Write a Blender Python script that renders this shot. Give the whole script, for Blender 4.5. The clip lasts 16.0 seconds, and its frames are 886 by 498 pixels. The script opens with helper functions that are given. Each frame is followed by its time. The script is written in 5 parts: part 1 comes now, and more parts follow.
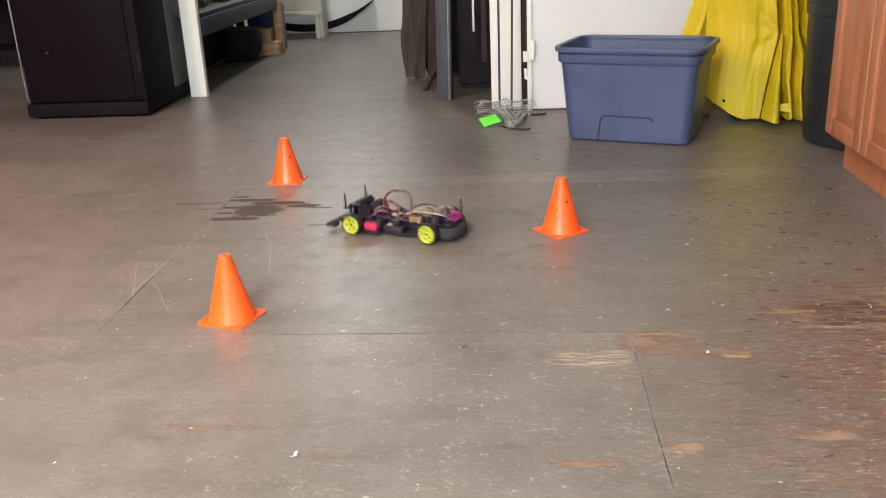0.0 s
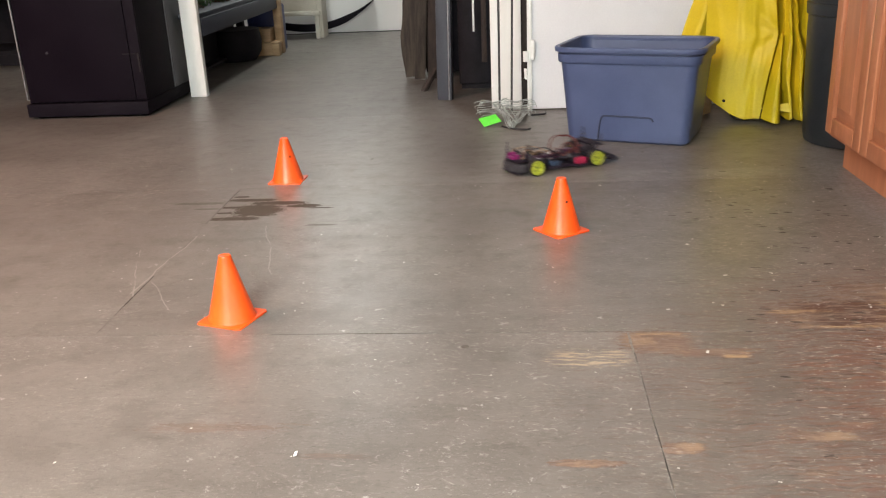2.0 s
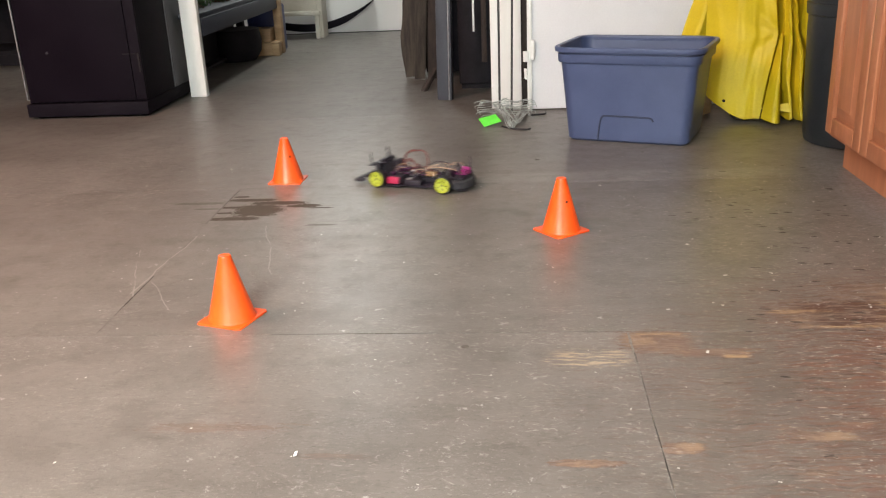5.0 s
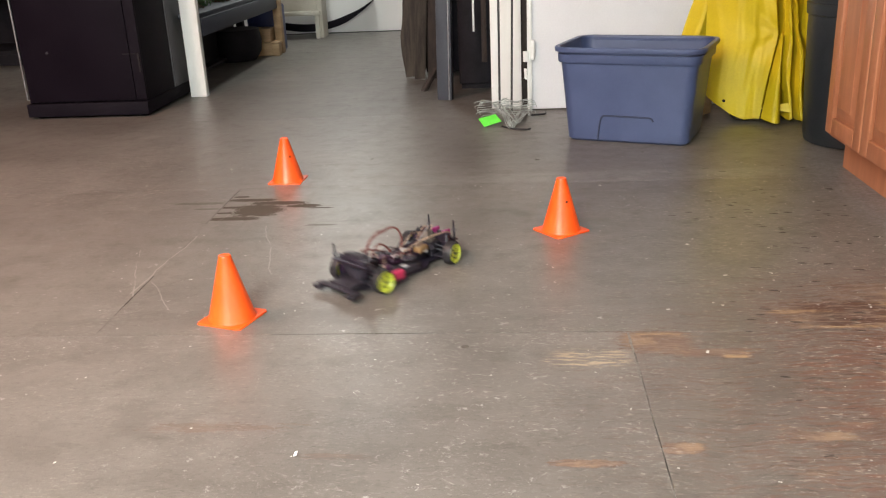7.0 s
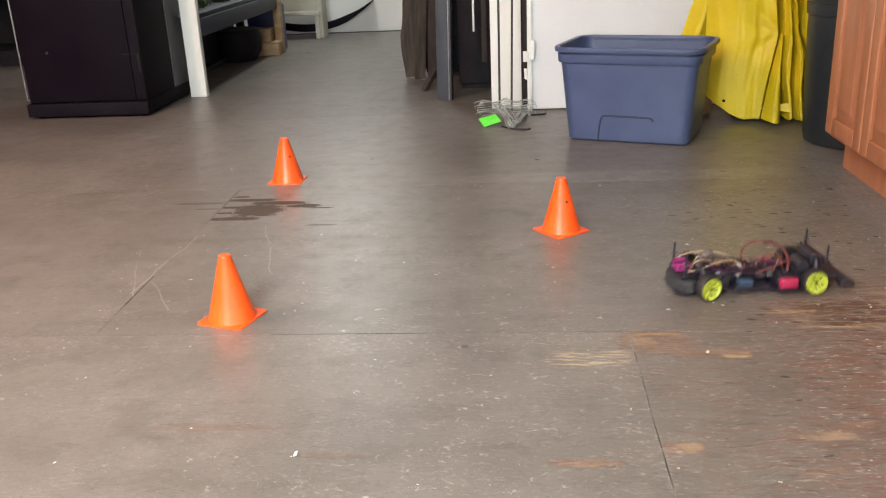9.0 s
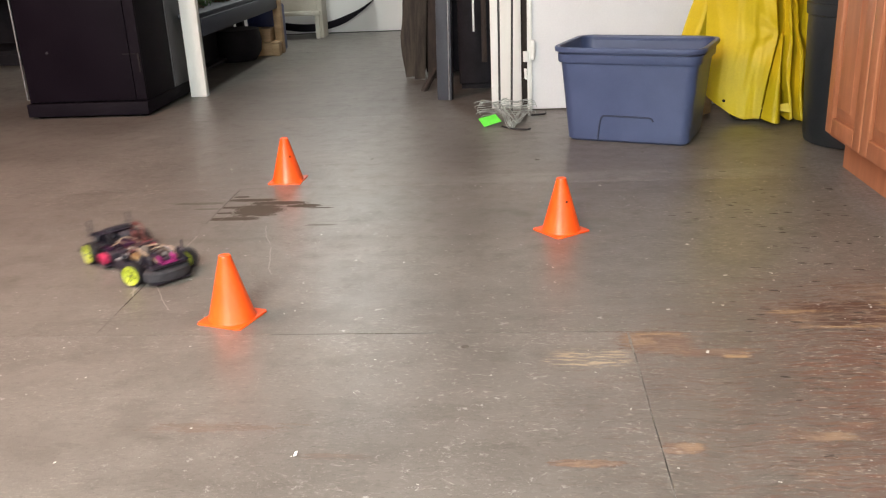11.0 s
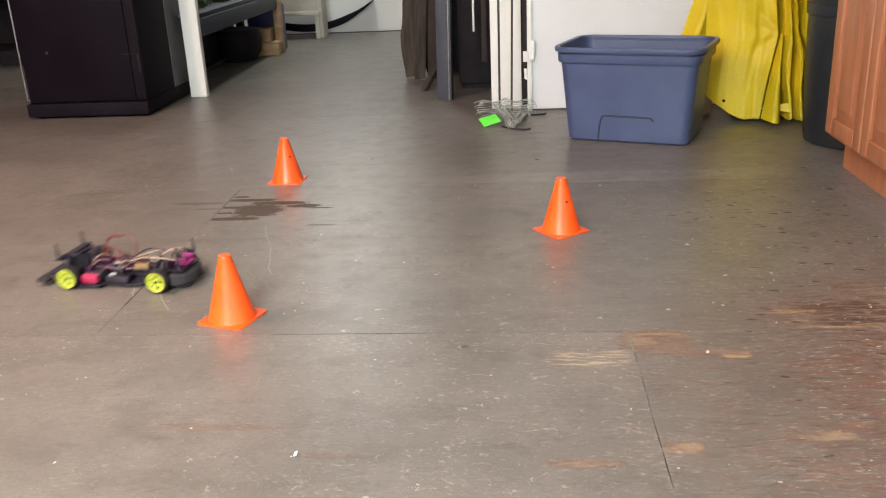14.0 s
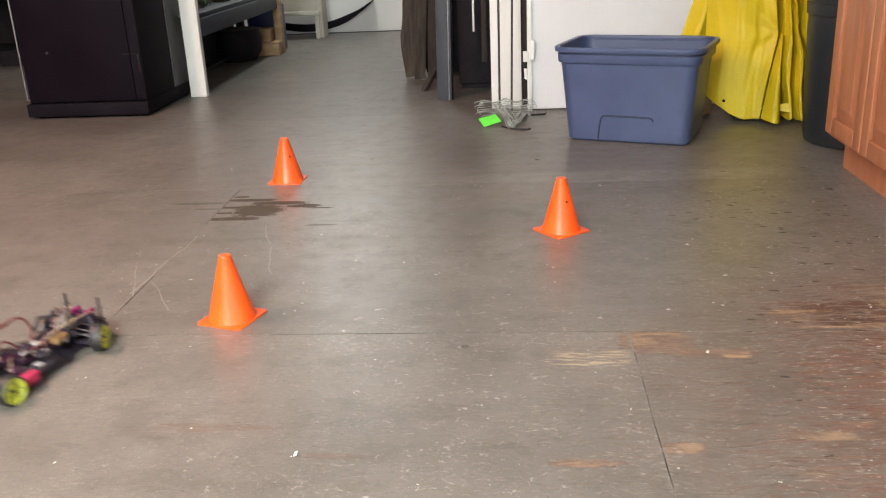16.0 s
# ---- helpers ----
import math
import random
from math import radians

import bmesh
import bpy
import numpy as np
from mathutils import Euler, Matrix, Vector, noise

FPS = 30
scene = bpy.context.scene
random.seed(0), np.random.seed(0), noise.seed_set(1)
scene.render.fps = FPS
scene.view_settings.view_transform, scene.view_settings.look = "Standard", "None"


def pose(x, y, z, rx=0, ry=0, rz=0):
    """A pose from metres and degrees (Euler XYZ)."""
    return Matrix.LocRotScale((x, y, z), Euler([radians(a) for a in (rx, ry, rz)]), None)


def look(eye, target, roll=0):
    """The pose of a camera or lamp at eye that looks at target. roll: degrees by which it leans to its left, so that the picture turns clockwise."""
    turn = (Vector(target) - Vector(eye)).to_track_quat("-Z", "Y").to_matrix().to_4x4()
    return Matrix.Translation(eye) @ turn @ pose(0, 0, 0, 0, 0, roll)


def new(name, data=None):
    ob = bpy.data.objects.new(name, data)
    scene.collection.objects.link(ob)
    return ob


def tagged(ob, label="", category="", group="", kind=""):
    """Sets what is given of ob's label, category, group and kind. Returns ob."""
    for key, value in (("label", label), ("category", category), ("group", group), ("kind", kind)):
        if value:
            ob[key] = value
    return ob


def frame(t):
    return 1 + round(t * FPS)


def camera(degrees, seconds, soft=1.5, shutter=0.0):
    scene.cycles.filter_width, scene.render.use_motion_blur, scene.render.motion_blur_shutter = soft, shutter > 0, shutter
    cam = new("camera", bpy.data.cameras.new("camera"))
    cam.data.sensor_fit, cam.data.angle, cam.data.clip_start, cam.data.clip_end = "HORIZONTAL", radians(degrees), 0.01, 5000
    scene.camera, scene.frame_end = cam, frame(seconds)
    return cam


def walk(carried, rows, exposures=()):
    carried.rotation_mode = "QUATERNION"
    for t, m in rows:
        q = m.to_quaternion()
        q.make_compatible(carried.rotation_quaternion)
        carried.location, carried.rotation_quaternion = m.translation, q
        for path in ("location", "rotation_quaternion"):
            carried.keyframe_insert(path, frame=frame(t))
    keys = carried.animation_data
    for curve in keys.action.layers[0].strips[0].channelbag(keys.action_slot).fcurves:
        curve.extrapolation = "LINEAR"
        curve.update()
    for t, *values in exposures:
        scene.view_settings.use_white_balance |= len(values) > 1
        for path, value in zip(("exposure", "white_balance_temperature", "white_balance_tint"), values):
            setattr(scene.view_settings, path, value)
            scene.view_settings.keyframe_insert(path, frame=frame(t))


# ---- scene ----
# ---- camera ----
EYE = Vector((0.0, 0.0, 0.8716))
AIM = EYE + Vector((-0.07959, 0.93701, -0.34010))
cam = camera(52.3, 16.0, soft=1.2, shutter=0.5)
walk(cam, [(0.0, look(EYE, AIM, -2.56)), (16.0, look(EYE, AIM, -2.56))])
scene.view_settings.exposure = 0.0

# ---- light ----
world = bpy.data.worlds.new("world")
scene.world = world
world.use_nodes = True
world.node_tree.nodes["Background"].inputs["Color"].default_value = (0.75, 0.85, 1.0, 1)
world.node_tree.nodes["Background"].inputs["Strength"].default_value = 0.02

CEIL = 2.55


def area_lamp(x, y, z, sx, sy, watts, colour):
    data = bpy.data.lights.new("ceiling_lamp", "AREA")
    data.shape, data.size, data.size_y = "RECTANGLE", sx, sy
    data.energy, data.color = watts, colour
    ob = new("ceiling_lamp", data)
    ob.matrix_world = pose(x, y, z)
    return ob


WHITE_TUBE = (0.937, 0.982, 0.950)
# ceiling lamps out of view, two fluorescent and one warm: place, size along x and y, watts
# The pinkish third lamp is added to tint and brighten the left floor
FIXTURES = [(-1.45, 7.3, 0.30, 1.20, 36, WHITE_TUBE), (-1.15, -1.40, 1.2, 0.60, 437, WHITE_TUBE), (-2.42, 1.75, 0.30, 1.2, 150, (1.0, 0.645, 0.535))]
for fx, fy, sx, sy, watts, colour in FIXTURES:
    area_lamp(fx, fy, CEIL - 0.085, sx, sy, watts, colour)


# ---- material helpers ----
def mat(name):
    m = bpy.data.materials.new(name)
    m.use_nodes = True
    return m, m.node_tree, m.node_tree.nodes["Principled BSDF"]


class Net:
    """Short calls to add nodes to one tree."""

    def __init__(self, tree):
        self.tree = tree

    def put(self, socket, value):
        if isinstance(value, bpy.types.NodeSocket):
            self.tree.links.new(value, socket)
        elif isinstance(value, (tuple, list)) and len(value) == 3 and socket.type == "RGBA":
            socket.default_value = (*value, 1)
        else:
            socket.default_value = value

    def node(self, kind, **sockets):
        n = self.tree.nodes.new(kind)
        for key, value in sockets.items():
            self.put(n.inputs[key.replace("_", " ")], value)
        return n

    def math(self, op, a, b=0.0, c=0.0, clamp=False):
        n = self.tree.nodes.new("ShaderNodeMath")
        n.operation, n.use_clamp = op, clamp
        for i, v in enumerate((a, b, c)):
            self.put(n.inputs[i], v)
        return n.outputs[0]

    def vec(self, op, a, b):
        n = self.tree.nodes.new("ShaderNodeVectorMath")
        n.operation = op
        self.put(n.inputs[0], a), self.put(n.inputs[1], b)
        return n.outputs["Value"] if op in ("LENGTH", "DOT_PRODUCT", "DISTANCE") else n.outputs["Vector"]

    def noise(self, vector, scale, detail=4.0, rough=0.55):
        n = self.node("ShaderNodeTexNoise", Vector=vector, Scale=scale, Detail=detail, Roughness=rough)
        return n.outputs["Fac"]

    def ramp(self, fac, lo, hi):
        n = self.node("ShaderNodeMapRange", Value=fac)
        n.interpolation_type = "SMOOTHSTEP"
        n.inputs["From Min"].default_value, n.inputs["From Max"].default_value = lo, hi
        return n.outputs[0]

    def mix(self, fac, a, b, blend="MIX"):
        n = self.tree.nodes.new("ShaderNodeMix")
        n.data_type, n.blend_type = "RGBA", blend
        self.put(n.inputs[0], fac), self.put(n.inputs[6], a), self.put(n.inputs[7], b)
        return n.outputs[2]

    def bump(self, height, strength, distance, shader):
        n = self.node("ShaderNodeBump", Height=height, Strength=strength, Distance=distance)
        self.tree.links.new(n.outputs[0], shader.inputs["Normal"])


def surface(name, low, high, rough=0.5, scale=8.0, metal=0.0, bump=0.1, spread=0.12, grain=120.0, stretch=(1, 1, 1), spec=0.5,
            coat=0.0):
    """A surface between two colours, uneven at two scales, with fine relief."""
    m, tree, sh = mat(name)
    n = Net(tree)
    p = n.vec("MULTIPLY", n.node("ShaderNodeTexCoord").outputs["Object"], stretch)
    big, fine = n.noise(p, scale, 5.0), n.noise(p, grain, 3.0)
    both = n.math("ADD", n.math("MULTIPLY", big, 0.7), n.math("MULTIPLY", fine, 0.3))
    n.put(sh.inputs["Base Color"], n.mix(n.ramp(both, 0.32, 0.68), low, high))
    n.put(sh.inputs["Roughness"], n.math("ADD", rough - spread / 2, n.math("MULTIPLY", big, spread), clamp=True))
    sh.inputs["Metallic"].default_value = metal
    sh.inputs["Specular IOR Level"].default_value = spec
    sh.inputs["Coat Weight"].default_value = coat
    n.bump(fine, bump, 0.002, sh)
    return m


def floor_paint():
    """Grey floor paint on plywood, worn through to brown wood in places."""
    m, tree, sh = mat("worn_grey_floor_paint")
    n = Net(tree)
    p = n.node("ShaderNodeNewGeometry").outputs["Position"]
    flat = n.vec("MULTIPLY", p, (1, 1, 0))
    big = n.noise(flat, 1.6, 6.0, 0.6)
    mid = n.noise(flat, 9.0, 6.0, 0.65)
    fine = n.noise(flat, 90.0, 4.0, 0.7)
    sway = n.node("ShaderNodeTexNoise", Vector=n.vec("MULTIPLY", flat, (1.6, 1.0, 1)), Scale=4.0, Detail=3.0).outputs["Color"]
    grain = n.vec("ADD", flat, n.vec("MULTIPLY", n.vec("SUBTRACT", sway, (0.5, 0.5, 0.5)), (0.0, 0.07, 0)))
    streak = n.noise(n.vec("MULTIPLY", grain, (4.0, 30.0, 1)), 1.6, 6.0, 0.66)
    thin = n.noise(n.vec("MULTIPLY", grain, (9.0, 120.0, 1)), 1.0, 4.0, 0.6)
    warp = n.math("SUBTRACT", n.noise(n.vec("MULTIPLY", flat, (7, 24, 1)), 1.0, 6.0, 0.7), 0.5)
    curl = n.node("ShaderNodeTexNoise", Vector=flat, Scale=5.0, Detail=4.0).outputs["Color"]
    bent = n.vec("ADD", flat, n.vec("MULTIPLY", n.vec("SUBTRACT", curl, (0.5, 0.5, 0.5)), (0.05, 0.05, 0)))

    shred = n.math("SUBTRACT", n.noise(n.vec("MULTIPLY", flat, (16, 120, 1)), 1.0, 5.0, 0.7), 0.5)
    warp = n.math("ADD", n.math("MULTIPLY", warp, 0.6), n.math("MULTIPLY", shred, 0.9))
    nick = n.math("SUBTRACT", n.noise(n.vec("MULTIPLY", flat, (60, 130, 1)), 1.0, 4.0, 0.75), 0.5)
    warp = n.math("ADD", warp, n.math("MULTIPLY", nick, 0.8))

    def patch(cx, cy, rx, ry, ragged=1.0, edge=0.25):
        q = n.node("ShaderNodeSeparateXYZ", Vector=n.vec("MULTIPLY", n.vec("SUBTRACT", flat, (cx, cy, 0)), (1 / rx, 1 / ry, 0)))
        d = n.math("POWER", n.math("ADD", n.math("POWER", n.math("ABSOLUTE", q.outputs[0]), 3.0), n.math("POWER", n.math("ABSOLUTE", q.outputs[1]), 3.0)), 0.333)
        return n.math("SUBTRACT", 1.0, n.ramp(n.math("ADD", d, n.math("MULTIPLY", warp, 2.6 * ragged)), 1 - edge, 1 + edge))

    def scratch(ax, ay, bx, by, width):
        ex, ey = bx - ax, by - ay
        long = math.hypot(ex, ey)
        ex, ey = ex / long, ey / long
        off = n.vec("SUBTRACT", bent, (ax, ay, 0))
        along, aside = n.vec("DOT_PRODUCT", off, (ex, ey, 0)), n.vec("DOT_PRODUCT", off, (-ey, ex, 0))
        near = n.math("LESS_THAN", n.math("ABSOLUTE", aside), width)
        inside = n.math("LESS_THAN", n.math("ABSOLUTE", n.math("SUBTRACT", along, long / 2)), long / 2)
        return n.math("MULTIPLY", n.math("MULTIPLY", near, inside), n.ramp(mid, 0.36, 0.5))

    def most(masks):
        top = masks[0]
        for k in masks[1:]:
            top = n.math("MAXIMUM", top, k)
        return top

    grey = n.mix(n.ramp(big, 0.3, 0.7), (0.118, 0.106, 0.093), (0.168, 0.153, 0.136))
    grey = n.mix(n.math("MULTIPLY", n.ramp(mid, 0.48, 0.70), 0.28), grey, (0.080, 0.071, 0.059))
    grey = n.mix(n.math("MULTIPLY", n.ramp(streak, 0.56, 0.72), 0.12), grey, (0.24, 0.225, 0.205))
    grey = n.mix(n.math("MULTIPLY", n.ramp(thin, 0.58, 0.72), 0.16), grey, (0.070, 0.061, 0.050))
    pit = n.noise(n.vec("MULTIPLY", flat, (95, 125, 1)), 1.0, 4.0, 0.78)
    grey = n.mix(n.math("MULTIPLY", n.math("MULTIPLY", n.ramp(pit, 0.54, 0.65), n.ramp(n.noise(flat, 5.3, 3.0, 0.6), 0.36, 0.62)), 0.75), grey, (0.240, 0.228, 0.210))
    grey = n.mix(n.math("MULTIPLY", n.ramp(n.noise(n.vec("MULTIPLY", bent, (48, 95, 1)), 1.3, 5.0, 0.78), 0.55, 0.66), 0.6), grey, (0.062, 0.055, 0.047))
    sheet_tone = n.node("ShaderNodeObjectInfo").outputs["Random"]
    grey = n.mix(n.math("MULTIPLY", sheet_tone, 0.30), grey, (0.080, 0.074, 0.066))
    # light scuffs and rubbed spots
    scuff = n.math("MULTIPLY", n.ramp(n.noise(flat, 34.0, 5.0, 0.75), 0.60, 0.68), n.ramp(n.noise(flat, 3.1, 2.0), 0.42, 0.58))
    grey = n.mix(n.math("MULTIPLY", scuff, 0.8), grey, (0.38, 0.37, 0.35))
    # cloudy wipe marks and swirled scrapes in the paint
    swirl = n.node("ShaderNodeTexNoise", Vector=n.vec("MULTIPLY", flat, (1, 1.5, 1)), Scale=6.5, Detail=6.0, Roughness=0.68, Distortion=1.6).outputs["Fac"]
    grey = n.mix(n.math("MULTIPLY", n.ramp(swirl, 0.55, 0.72), 0.40), grey, (0.205, 0.192, 0.172))
    grey = n.mix(n.math("MULTIPLY", n.ramp(swirl, 0.46, 0.30), 0.30), grey, (0.085, 0.076, 0.066))
    scrape = n.node("ShaderNodeTexNoise", Vector=n.vec("MULTIPLY", flat, (1, 1.9, 1)), Scale=21.0, Detail=5.0, Roughness=0.7, Distortion=2.2).outputs["Fac"]
    near_joint = n.math("MAXIMUM", patch(0.05, 1.60, 0.40, 0.34, 0.5, 0.6), n.math("MULTIPLY", patch(-1.65, 3.35, 0.55, 0.45, 0.6, 0.6), 0.8))
    scraped = n.math("MULTIPLY", n.ramp(scrape, 0.60, 0.66), n.math("ADD", 0.12, n.math("MULTIPLY", near_joint, 0.6)))
    grey = n.mix(scraped, grey, (0.34, 0.325, 0.30))
    # bare wood
    tone = n.noise(n.vec("MULTIPLY", grain, (11, 85, 1)), 1.0, 5.0, 0.72)
    wood = n.mix(n.ramp(tone, 0.36, 0.64), (0.066, 0.028, 0.020), (0.165, 0.080, 0.053))
    wood = n.mix(n.math("MULTIPLY", n.ramp(thin, 0.54, 0.70), 0.7), wood, (0.27, 0.185, 0.115))
    holes = most([patch(0.305, 1.795, 0.075, 0.055, 0.5), patch(0.40, 1.740, 0.10, 0.018, 0.7), patch(0.80, 1.93, 0.22, 0.080, 0.5), patch(0.66, 1.942, 0.085, 0.018, 0.5), patch(0.72, 1.865, 0.12, 0.016, 0.7), patch(0.455, 1.721, 0.032, 0.009, 0.5),
                  patch(0.285, 1.374, 0.036, 0.018, 0.6), patch(0.118, 1.325, 0.056, 0.011, 0.8), patch(0.54, 1.412, 0.062, 0.016, 0.9),
                  n.math("MULTIPLY", patch(-0.555, 1.44, 0.12, 0.016, 1.2), 0.35), patch(0.98, 2.05, 0.22, 0.07, 0.9), patch(0.50, 1.30, 0.03, 0.01, 0.9),
                  n.math("MULTIPLY", patch(-0.32, 1.345, 0.06, 0.008, 1.2), 0.25)])
    zone = n.math("MAXIMUM", patch(0.98, 1.50, 0.55, 0.56, 0.45, 0.6), n.math("MULTIPLY", patch(0.75, 1.50, 0.50, 0.36, 0.5, 0.5), 0.5))
    thready = n.math("MULTIPLY", zone, n.ramp(n.math("ADD", tone, n.math("MULTIPLY", n.math("SUBTRACT", big, 0.5), 0.6)), 0.44, 0.58))
    grey = n.mix(n.math("MULTIPLY", zone, 0.5), grey, (0.105, 0.068, 0.053))
    worn = n.mix(n.ramp(tone, 0.40, 0.62), (0.122, 0.080, 0.060), (0.190, 0.138, 0.105))
    worn = n.mix(n.math("MULTIPLY", n.ramp(mid, 0.5, 0.62), 0.6), worn, (0.27, 0.185, 0.12))
    tan = most([patch(0.655, 1.945, 0.080, 0.012, 0.6), patch(0.455, 1.721, 0.030, 0.008, 0.5), patch(0.32, 1.832, 0.055, 0.006, 0.5), patch(0.74, 1.862, 0.10, 0.007, 0.8),
                patch(0.83, 1.985, 0.07, 0.007, 0.8)])
    worn = n.mix(n.math("MULTIPLY", n.math("MULTIPLY", tan, n.ramp(n.math("ADD", shred, 0.5), 0.38, 0.55)), 0.7), worn, (0.36, 0.245, 0.130))
    deep = n.math("MULTIPLY", most([patch(0.83, 1.955, 0.17, 0.050, 0.6, 0.4), patch(0.78, 1.885, 0.12, 0.022, 0.7, 0.3)]), n.ramp(tone, 0.62, 0.44))
    worn = n.mix(n.math("MULTIPLY", deep, 0.9), worn, (0.070, 0.030, 0.021))
    wood = n.mix(holes, wood, worn)
    bare = n.math("MAXIMUM", holes, n.math("MULTIPLY", thready, 0.75))
    col = n.mix(bare, grey, wood)
    pale = n.math("MULTIPLY", patch(0.15, 1.715, 0.085, 0.042, 0.5), n.ramp(n.math("ADD", shred, 0.5), 0.49, 0.56))
    col = n.mix(pale, col, (0.36, 0.29, 0.195))
    dry = n.math("MAXIMUM", zone, n.math("MULTIPLY", n.math("MAXIMUM", patch(-1.75, 3.35, 0.65, 0.5, 0.8, 0.6), patch(0.78, 2.65, 0.42, 0.62, 0.8, 0.6)), 0.9))
    fleck = n.math("MULTIPLY", n.math("ADD", n.math("MULTIPLY", dry, 0.75), n.math("MULTIPLY", n.ramp(n.noise(flat, 4.2, 3.0, 0.6), 0.42, 0.66), 0.34)), n.ramp(n.noise(n.vec("MULTIPLY", grain, (42, 175, 1)), 1.0, 3.0, 0.6), 0.59, 0.65))
    col = n.mix(n.math("MULTIPLY", fleck, 0.85), col, (0.38, 0.34, 0.29))
    crack = n.math("MULTIPLY", n.math("ADD", n.math("MULTIPLY", dry, 0.8), 0.2), n.ramp(n.noise(n.vec("MULTIPLY", grain, (16, 110, 1)), 1.0, 3.0, 0.6), 0.60, 0.65))
    col = n.mix(n.math("MULTIPLY", crack, 0.65), col, (0.026, 0.019, 0.014))
    # pale dust rubbed in along the joints
    sep = n.node("ShaderNodeSeparateXYZ", Vector=flat)
    joint = n.math("MAXIMUM", n.math("MULTIPLY", n.math("SUBTRACT", 1.0, n.ramp(n.math("ABSOLUTE", n.math("SUBTRACT", sep.outputs[0], 0.235)), 0.0, 0.11)), n.math("LESS_THAN", sep.outputs[1], 1.846)),
                   n.math("SUBTRACT", 1.0, n.ramp(n.math("ABSOLUTE", n.math("SUBTRACT", sep.outputs[1], 1.80)), 0.0, 0.09)))
    dust = n.math("MULTIPLY", joint, n.ramp(n.noise(n.vec("MULTIPLY", flat, (40, 70, 1)), 1.0, 5.0, 0.75), 0.56, 0.66))
    col = n.mix(n.math("MULTIPLY", dust, 0.6), col, (0.30, 0.285, 0.26))
    # grey grit swept up along the cabinets
    grit = n.math("MULTIPLY", patch(1.11, 2.75, 0.075, 0.60, 0.5, 0.5), n.ramp(n.noise(flat, 60.0, 5.0, 0.75), 0.42, 0.6))
    col = n.mix(n.math("MULTIPLY", grit, 0.8), col, (0.21, 0.20, 0.205))
    # pale band before the tote: lighter paint, with its sheen put into the colour
    sheen_band = n.math("MULTIPLY", patch(0.42, 3.135, 0.58, 0.066, 0.35, 0.35), n.ramp(n.noise(flat, 12.0, 5.0, 0.7), 0.30, 0.55))
    col = n.mix(n.math("MULTIPLY", sheen_band, 0.42), col, (0.25, 0.243, 0.228))
    # dark lifted patches of old paint, cut off straight at the joint
    right_of = n.math("GREATER_THAN", sep.outputs[0], -0.979)
    lifted = most([patch(-0.895, 2.925, 0.080, 0.017, 0.55, 0.08), patch(-0.80, 2.885, 0.095, 0.020, 0.45, 0.08), patch(-0.845, 2.805, 0.080, 0.066, 0.62, 0.08), patch(-0.905, 2.718, 0.080, 0.018, 0.35, 0.08),
                   patch(-0.945, 2.842, 0.045, 0.011, 0.5, 0.08), patch(-0.955, 2.780, 0.030, 0.008, 0.5, 0.08), patch(-0.945, 2.965, 0.026, 0.010, 0.5, 0.08), patch(-0.705, 2.848, 0.055, 0.020, 0.6, 0.08),
                   patch(-0.640, 2.822, 0.040, 0.006, 0.5, 0.08)])
    faint = most([patch(-1.075, 2.895, 0.085, 0.013, 0.6, 0.15), patch(-1.030, 2.830, 0.045, 0.007, 0.6, 0.15), patch(-0.60, 2.640, 0.05, 0.006, 0.8, 0.15)])
    stain = n.math("MAXIMUM", n.math("MULTIPLY", lifted, right_of), n.math("MULTIPLY", faint, 0.55))
    col = n.mix(n.math("MULTIPLY", stain, 0.9), col, (0.060, 0.048, 0.036))
    lines = most([scratch(-1.10, 2.43, -1.03, 2.22, 0.0016), scratch(-1.03, 2.22, -0.98, 2.08, 0.002), scratch(-0.975, 2.18, -0.85, 1.97, 0.0015),
                  scratch(-0.775, 2.64, -0.655, 2.22, 0.0016), scratch(-0.995, 2.10, -0.972, 2.55, 0.0022), scratch(-0.90, 2.9, -0.95, 2.70, 0.0012)])
    col = n.mix(n.math("MULTIPLY", lines, 0.5), col, (0.34, 0.32, 0.29))
    # faint pale and dark blotches where the paint has been rubbed
    blot = n.noise(n.vec("MULTIPLY", flat, (5, 9, 1)), 1.0, 5.0, 0.72)
    col = n.mix(n.math("MULTIPLY", n.ramp(blot, 0.54, 0.60), 0.22), col, (0.060, 0.052, 0.042))
    # specks of paint and dust
    cell = n.node("ShaderNodeTexVoronoi", Vector=n.vec("MULTIPLY", flat, (1, 1.7, 1)), Scale=30.0)
    pick = n.node("ShaderNodeSeparateColor", Color=cell.outputs["Color"]).outputs[0]
    size = n.math("MULTIPLY", n.math("SUBTRACT", pick, 0.72), 0.22)
    speck = n.math("LESS_THAN", n.math("ADD", cell.outputs["Distance"], n.math("MULTIPLY", warp, 0.06)), size)
    col = n.mix(n.math("MULTIPLY", speck, 0.65), col, (0.42, 0.40, 0.37))
    n.put(sh.inputs["Base Color"], col)
    rough = n.math("ADD", 0.20, n.math("MULTIPLY", mid, 0.24))
    rough = n.math("ADD", rough, n.math("MULTIPLY", n.math("MAXIMUM", bare, stain), 0.34))
    rough = n.math("ADD", rough, n.math("MULTIPLY", n.math("SUBTRACT", big, 0.5), 0.22))
    rough = n.math("ADD", rough, n.math("MULTIPLY", n.ramp(n.noise(flat, 17.0, 5.0, 0.7), 0.5, 0.68), 0.10))
    n.put(sh.inputs["Roughness"], n.math("ADD", rough, n.math("MULTIPLY", fine, 0.06), clamp=True))
